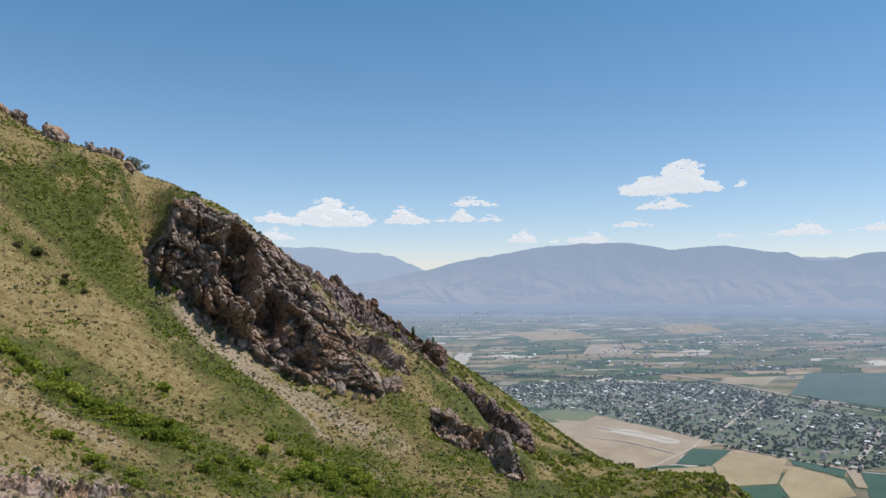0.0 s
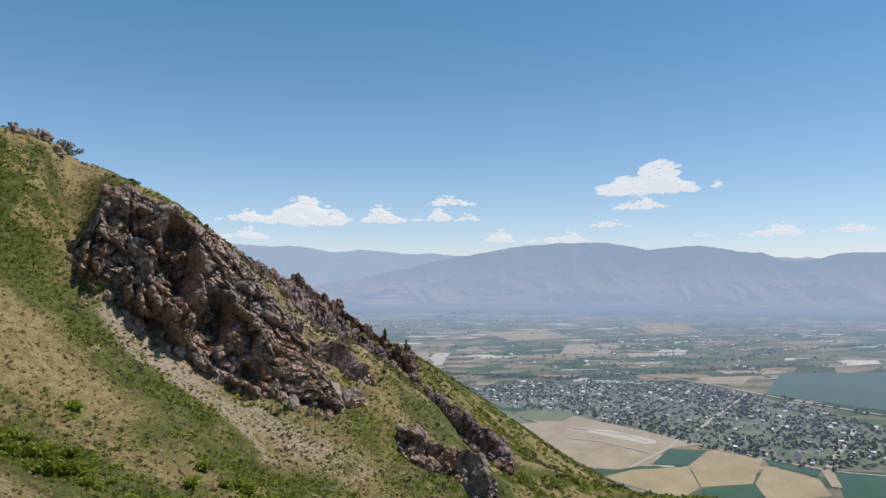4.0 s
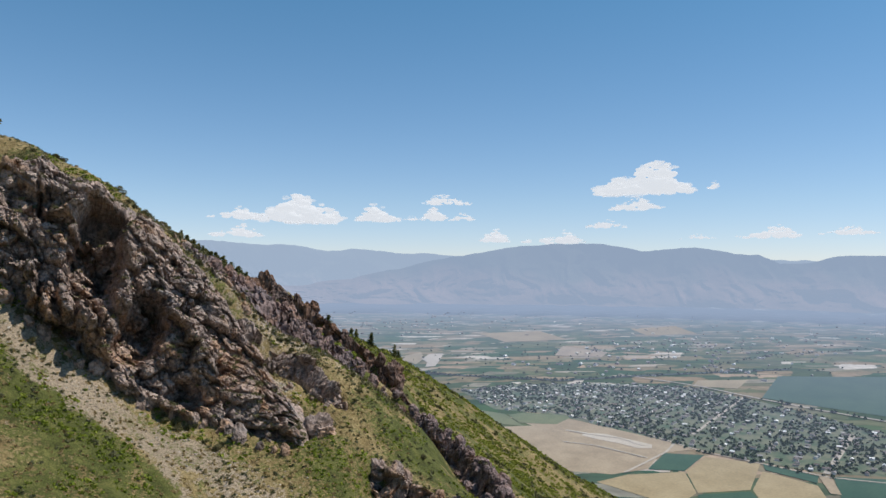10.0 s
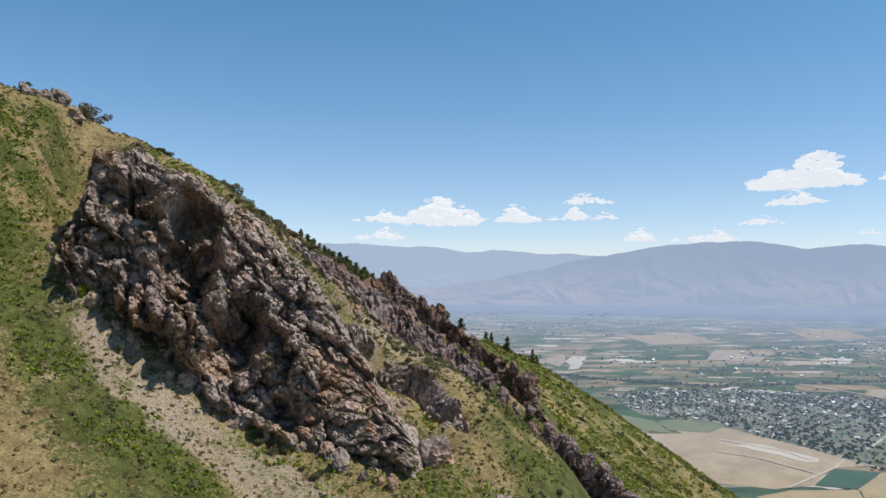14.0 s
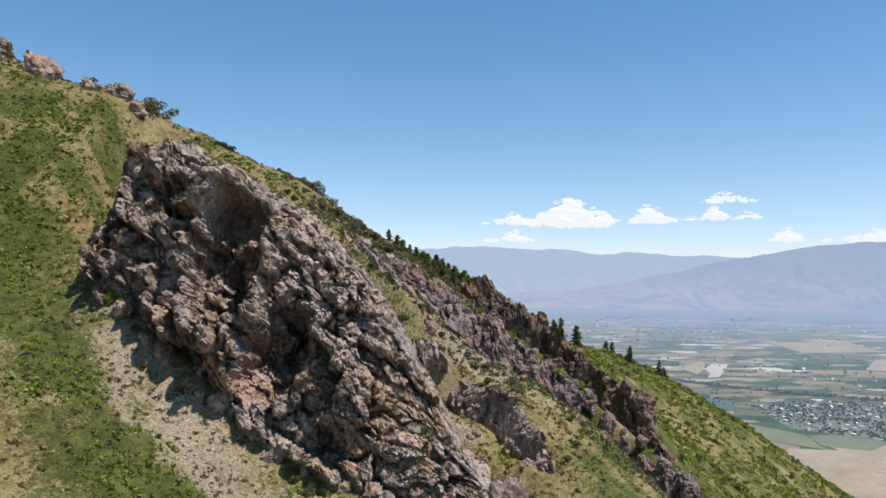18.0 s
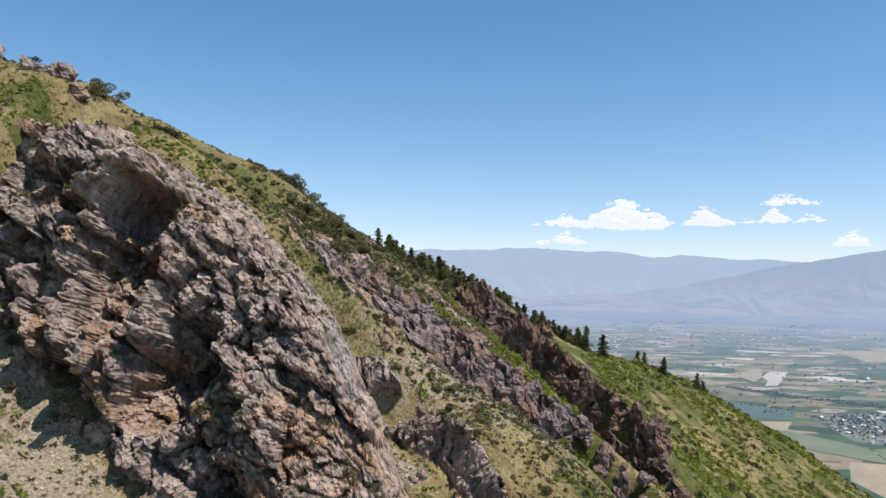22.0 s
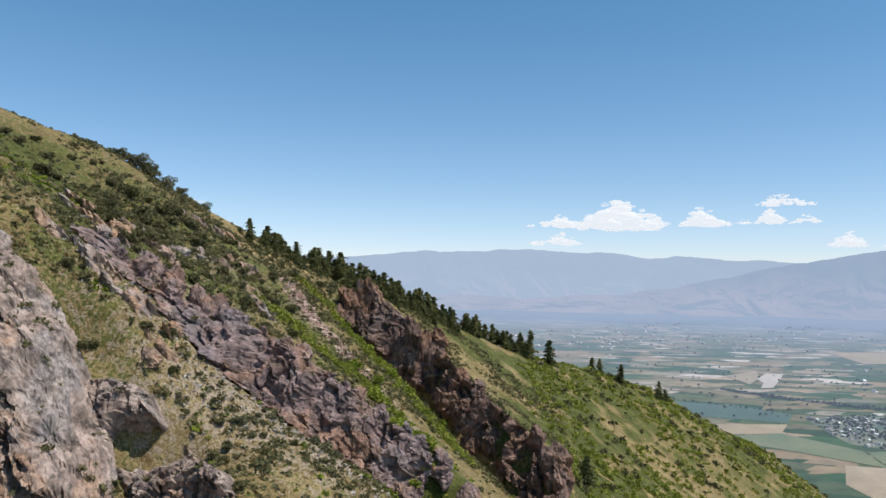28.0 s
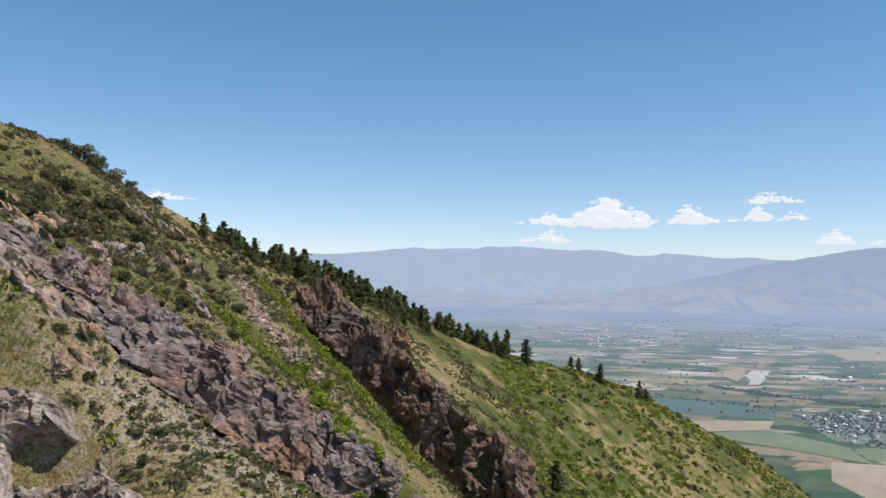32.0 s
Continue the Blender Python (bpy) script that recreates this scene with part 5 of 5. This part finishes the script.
def gable(w, d, z0, z1, over):
    """A gabled roof with thickness and eaves."""
    v = []
    for lift in (0, 0.35):
        for y in (-d / 2 - over, d / 2 + over):
            v += [(-w / 2 - over, y, z0 - 0.3 + lift), (0, y, z1 + lift), (w / 2 + over, y, z0 - 0.3 + lift)]
    return v, [(6, 7, 10, 9), (7, 8, 11, 10), (0, 3, 4, 1), (1, 4, 5, 2), (0, 1, 7, 6), (1, 2, 8, 7), (3, 9, 10, 4), (4, 10, 11, 5), (0, 6, 9, 3), (2, 5, 11, 8)]


HOUSE_KINDS = []
for w, d, h, peak in ((9, 14, 4.0, 7.0), (11, 18, 4.2, 7.6), (12, 16, 6.0, 9.2), (16, 26, 5.0, 8.5)):
    wall = join([box(-w / 2, w / 2, -d / 2, d / 2, -3, h), ([(-w / 2, -d / 2, h), (w / 2, -d / 2, h), (0, -d / 2, peak - .3), (-w / 2, d / 2, h), (w / 2, d / 2, h), (0, d / 2, peak - .3)], [(0, 1, 2), (4, 3, 5)])])
    HOUSE_KINDS.append((mesh_of("wall", *wall, WALLS), mesh_of("roof", *gable(w, d, h, peak, .6), ROOFS), mesh_of("window", *box(-.8, .8, -.1, .1, 1.0, 2.6), PANES), w, d))
hrng = np.random.default_rng(5)


def inside(x, y, poly):
    c = False
    for (ax, ay), (bx, by) in zip(poly, poly[1:] + poly[:1]):
        if (ay > y) != (by > y) and x < (bx - ax) * (y - ay) / (by - ay) + ax:
            c = not c
    return c


def house(x, y, turn, kind):
    p, k = at_valley(np.array([x]), np.array([y]), 1.2)
    ob = thing("house", *p[0], "small gabled house among trees in the town", "house", "houses of the town")
    wall, roof, pane, w, d = HOUSE_KINDS[kind]
    m = Euler((0, 0, turn)).to_matrix().to_4x4() @ Matrix.Scale(float(k[0]), 4)
    child("wall", wall, ob, m)
    child("roof", roof, ob, m)
    for s in (-1, 1):
        child("window", pane, ob, m @ Matrix.Translation((s * w * .25, -d / 2 - .05, 0)))


# plots on the town's own grid of streets
GRID = math.atan2(669, 882)
ca, sa = math.cos(GRID), math.sin(GRID)
plots, trees = [], []
for i in range(-60, 90):
    for j in range(-60, 90):
        u, v = i * 38.0, j * 52.0
        x, y = 2200 + u * ca - v * sa + hrng.normal(0, 5), 2750 + u * sa + v * ca + hrng.normal(0, 6)
        if inside(x, y, TOWN):
            density = 0.62 + 0.5 * float(vnoise(np.array([x / 260]), np.array([y / 260]), np.array([0.5]), 8)[0])
            if hrng.uniform() < density * 0.8:
                plots.append((x, y))
            grove = 0.5 + 1.1 * float(vnoise(np.array([x / 90]), np.array([y / 90]), np.array([3.5]), 9)[0])
            for t in range(6):
                if hrng.uniform() < grove:
                    trees.append((x + hrng.uniform(-18, 18), y + hrng.uniform(-24, 24)))
plots.sort(key=lambda q: math.hypot(*q))
for x, y in plots[:300]:
    house(x, y, GRID + (0 if hrng.uniform() < 0.6 else math.pi / 2), int(hrng.choice(4, p=(.38, .34, .2, .08))))


def box_stuff(name, places, lo, hi, tall, material, label, seed):
    r = np.random.default_rng(seed)
    pieces = []
    for x, y in places:
        p, k = at_valley(np.array([x]), np.array([y]), 0.8)
        w, d, h = r.uniform(lo, hi) / 2, r.uniform(lo, hi) / 2 * 1.3, r.uniform(.7, 1.2) * tall
        m = Matrix.Translation(p[0]) @ Euler((0, 0, GRID + (0 if r.uniform() < .6 else 1.571))).to_matrix().to_4x4() @ Matrix.Scale(float(k[0]), 4)
        for v, f in (box(-w, w, -d, d, -3, h), gable(2 * w, 2 * d, h, h + w * .7, .5)):
            pieces.append(([m @ Vector(q) for q in v], f))
    return tagged(new(name, mesh_of(name, *join(pieces), material)), label, "buildings", kind="stuff")


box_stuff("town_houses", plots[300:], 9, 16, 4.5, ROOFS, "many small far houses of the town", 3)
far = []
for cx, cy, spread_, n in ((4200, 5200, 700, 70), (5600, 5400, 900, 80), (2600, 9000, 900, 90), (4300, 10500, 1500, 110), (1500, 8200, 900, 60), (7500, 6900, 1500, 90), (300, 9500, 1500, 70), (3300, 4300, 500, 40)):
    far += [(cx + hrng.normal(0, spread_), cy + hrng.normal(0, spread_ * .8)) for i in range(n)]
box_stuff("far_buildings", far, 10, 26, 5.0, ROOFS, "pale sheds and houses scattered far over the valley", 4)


def tree_stuff(name, places, size, label, seed, leaves=30):
    a = np.array(places)
    p, k = at_valley(a[:, 0], a[:, 1], 0.5)
    r = np.random.default_rng(seed)
    s = r.uniform(.6, 1.4, len(a)) * size * k
    p[:, 2] += s * 0.5
    return stuff_of_leaves(name, p, s, leaves, 0.46, TREES, label, "trees", squash=1.1, seed=seed)


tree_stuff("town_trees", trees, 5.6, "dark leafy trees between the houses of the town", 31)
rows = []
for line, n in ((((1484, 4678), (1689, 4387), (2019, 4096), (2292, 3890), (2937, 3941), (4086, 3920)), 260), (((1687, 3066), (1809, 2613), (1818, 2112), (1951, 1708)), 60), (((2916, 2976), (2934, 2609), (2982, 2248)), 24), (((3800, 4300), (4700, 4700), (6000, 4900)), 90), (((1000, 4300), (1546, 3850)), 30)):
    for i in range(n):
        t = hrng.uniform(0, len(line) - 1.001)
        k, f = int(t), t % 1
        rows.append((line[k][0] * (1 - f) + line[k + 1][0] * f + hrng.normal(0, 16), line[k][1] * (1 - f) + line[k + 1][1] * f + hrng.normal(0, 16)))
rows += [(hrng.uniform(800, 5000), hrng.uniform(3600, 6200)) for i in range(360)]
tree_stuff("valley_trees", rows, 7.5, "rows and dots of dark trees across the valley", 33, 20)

# ---- clouds ----


def cloud_material():
    m = Nodes("cloud")
    pos = m.add("NewGeometry").outputs["Position"]
    m.finish(m.ramp(m.noise(pos, 0.012, 5), (0.3, (0.80, 0.82, 0.85)), (0.7, (0.92, 0.92, 0.92))), 1.0)
    # most of the white is emission, painted in for sunlight scattered through the cloud
    glow = m.add("Emission", {"Color": (0.88, 0.92, 0.98), "Strength": 1.0})
    self_lit = m.add("MixShader", {0: 0.88, 1: m.bsdf.outputs[0], 2: glow.outputs[0]})
    clear = m.add("BsdfTransparent")
    holes = m.ramp(m.noise(pos, 0.005, 3, 0.5), (0.36, 0.7), (0.62, 0.0))
    rim = m.add("Attribute", attribute_name="thin").outputs["Fac"]
    thin = m.math("MULTIPLY", rim, m.math("ADD", m.math("MULTIPLY", holes, 0.5), 0.62), True)
    out = m.add("MixShader", {0: thin, 1: self_lit.outputs[0], 2: clear.outputs[0]})
    m.tree.links.new(out.outputs[0], m.tree.nodes["Material Output"].inputs[0])
    return m.mat


CLOUD = cloud_material()


def cloud(left, right, base, top, peak, seed, thin=0.5, puffs=34):
    """A fair-weather cloud by headings and heights in degrees from the eye, flat below and heaped above."""
    r = np.random.default_rng(seed)
    radius = 4840.0
    bm0 = bmesh.new()
    bmesh.ops.create_icosphere(bm0, subdivisions=3, radius=1)
    ball = np.array([v.co[:] for v in bm0.verts])
    tris = np.array([[v.index for v in f.verts] for f in bm0.faces])
    bm0.free()
    verts, faces, thins = [], [], []
    deg = radius * math.pi / 180
    wide, high = (right - left) * deg, (top - base) * deg
    heaps = [(r.uniform(0, 1), r.uniform(0.5, 1.0)) for i in range(5)] + [(peak, 1.0), (peak, 0.9)]
    n = 0
    for i in range(puffs * 3):
        t, tall = heaps[r.integers(len(heaps))]
        t = float(np.clip(t + r.normal(0, 0.09), 0, 1)) if i % 3 else r.uniform(0, 1)
        cap = max(0.14, 1 - abs((t - peak) / (peak if t < peak else 1 - peak)) ** 1.3) * high * 1.12 * (tall if i % 3 else 0.55)
        u = r.uniform(0, 1) ** 0.8
        # big puffs in the heart, small shreds at the rim
        rim = max(u, 2 * abs(t - 0.5))
        size = high * (0.06 + 0.24 * (1 - rim) * r.uniform(0.5, 1.0)) * (1.1 - 0.3 * thin)
        c = np.array([t * wide, r.normal(0, 14), u * cap + high * 0.05 * r.normal()])
        k = ball * np.array([size * r.uniform(1.3, 3.0), size * 0.6, size * 0.85])
        q = (k + c) / (high * 0.10)
        k = k * (1 + 0.35 * fbm(q[:, 0], q[:, 1], q[:, 2], 3, seed, False))[:, None] + c
        verts.append(k)
        faces.append(tris + n)
        n += len(k)
        e = np.maximum(np.abs(2 * k[:, 0] / wide - 1) ** 1.5, np.maximum(k[:, 2], 0) / np.maximum(cap, high * 0.2))
        w = fbm(k[:, 0] / (high * 0.22), k[:, 1] / 40, k[:, 2] / (high * 0.16), 4, seed + 5)
        e = np.clip((e + 0.34 * w + 0.30 * thin - 0.55) / 0.85, 0, 1)
        e = np.maximum(e, np.clip(-k[:, 2] / (high * 0.12), 0, 1))
        thins.extend(e * e * (3 - 2 * e))
    verts, faces = np.concatenate(verts), np.concatenate(faces)
    thins = np.array(thins)
    faces = faces[thins[faces].min(1) < 0.985]
    mid = radians((left + right) / 2)
    z = 600 + radius * math.tan(radians(base))
    ob = new("cloud", mesh_of("cloud", verts, faces, CLOUD, True))
    attribute(ob.data, "thin", thins)
    a = radians(left)
    right_way = Vector((math.cos(mid), -math.sin(mid), 0))
    away = Vector((math.sin(mid), math.cos(mid), 0))
    m = Matrix((right_way, away, Vector((0, 0, 1)))).transposed().to_4x4()
    centre = away * radius - right_way * wide / 2
    ob.matrix_world = Matrix.Translation((centre.x, centre.y, z)) @ m
    return tagged(ob, "small white heaped cloud low in the blue sky" if thin < 0.7 else "thin wispy white cloud near the horizon", "cloud", "clouds", kind="structure")


cloud(32.9, 39.9, 6.55, 8.75, 0.68, 1, 0.25, 40)
cloud(33.8, 38.0, 5.3, 6.25, 0.6, 2, 0.6, 26)
cloud(40.9, 41.9, 6.7, 7.25, 0.5, 3, 0.8, 10)
cloud(3.8, 8.2, 4.35, 5.2, 0.55, 4, 0.45, 26)
cloud(7.2, 14.0, 4.3, 6.4, 0.48, 5, 0.2, 42)
cloud(14.7, 18.0, 4.4, 5.7, 0.4, 6, 0.5, 24)
cloud(19.8, 23.7, 5.7, 6.4, 0.35, 7, 0.55, 24)
cloud(19.7, 21.9, 4.5, 5.5, 0.45, 8, 0.55, 18)
cloud(22.0, 23.8, 4.5, 5.1, 0.5, 9, 0.6, 14)
cloud(18.2, 20.0, 4.45, 4.8, 0.5, 10, 0.8, 12)
cloud(32.2, 35.2, 3.95, 4.65, 0.5, 11, 0.6, 20)
cloud(24.2, 26.5, 2.9, 3.85, 0.55, 12, 0.55, 20)
cloud(27.4, 32.2, 2.8, 3.7, 0.7, 13, 0.6, 26)
cloud(42.8, 47.2, 3.15, 4.0, 0.62, 14, 0.5, 26)
cloud(48.0, 52.0, 3.3, 3.85, 0.5, 15, 0.5, 24)
cloud(4.0, 8.0, 3.0, 4.0, 0.6, 16, 0.75, 22)
cloud(-24.0, -19.5, 5.5, 6.2, 0.4, 17, 0.95, 16)
cloud(39.0, 41.5, 3.1, 3.5, 0.5, 18, 0.9, 12)
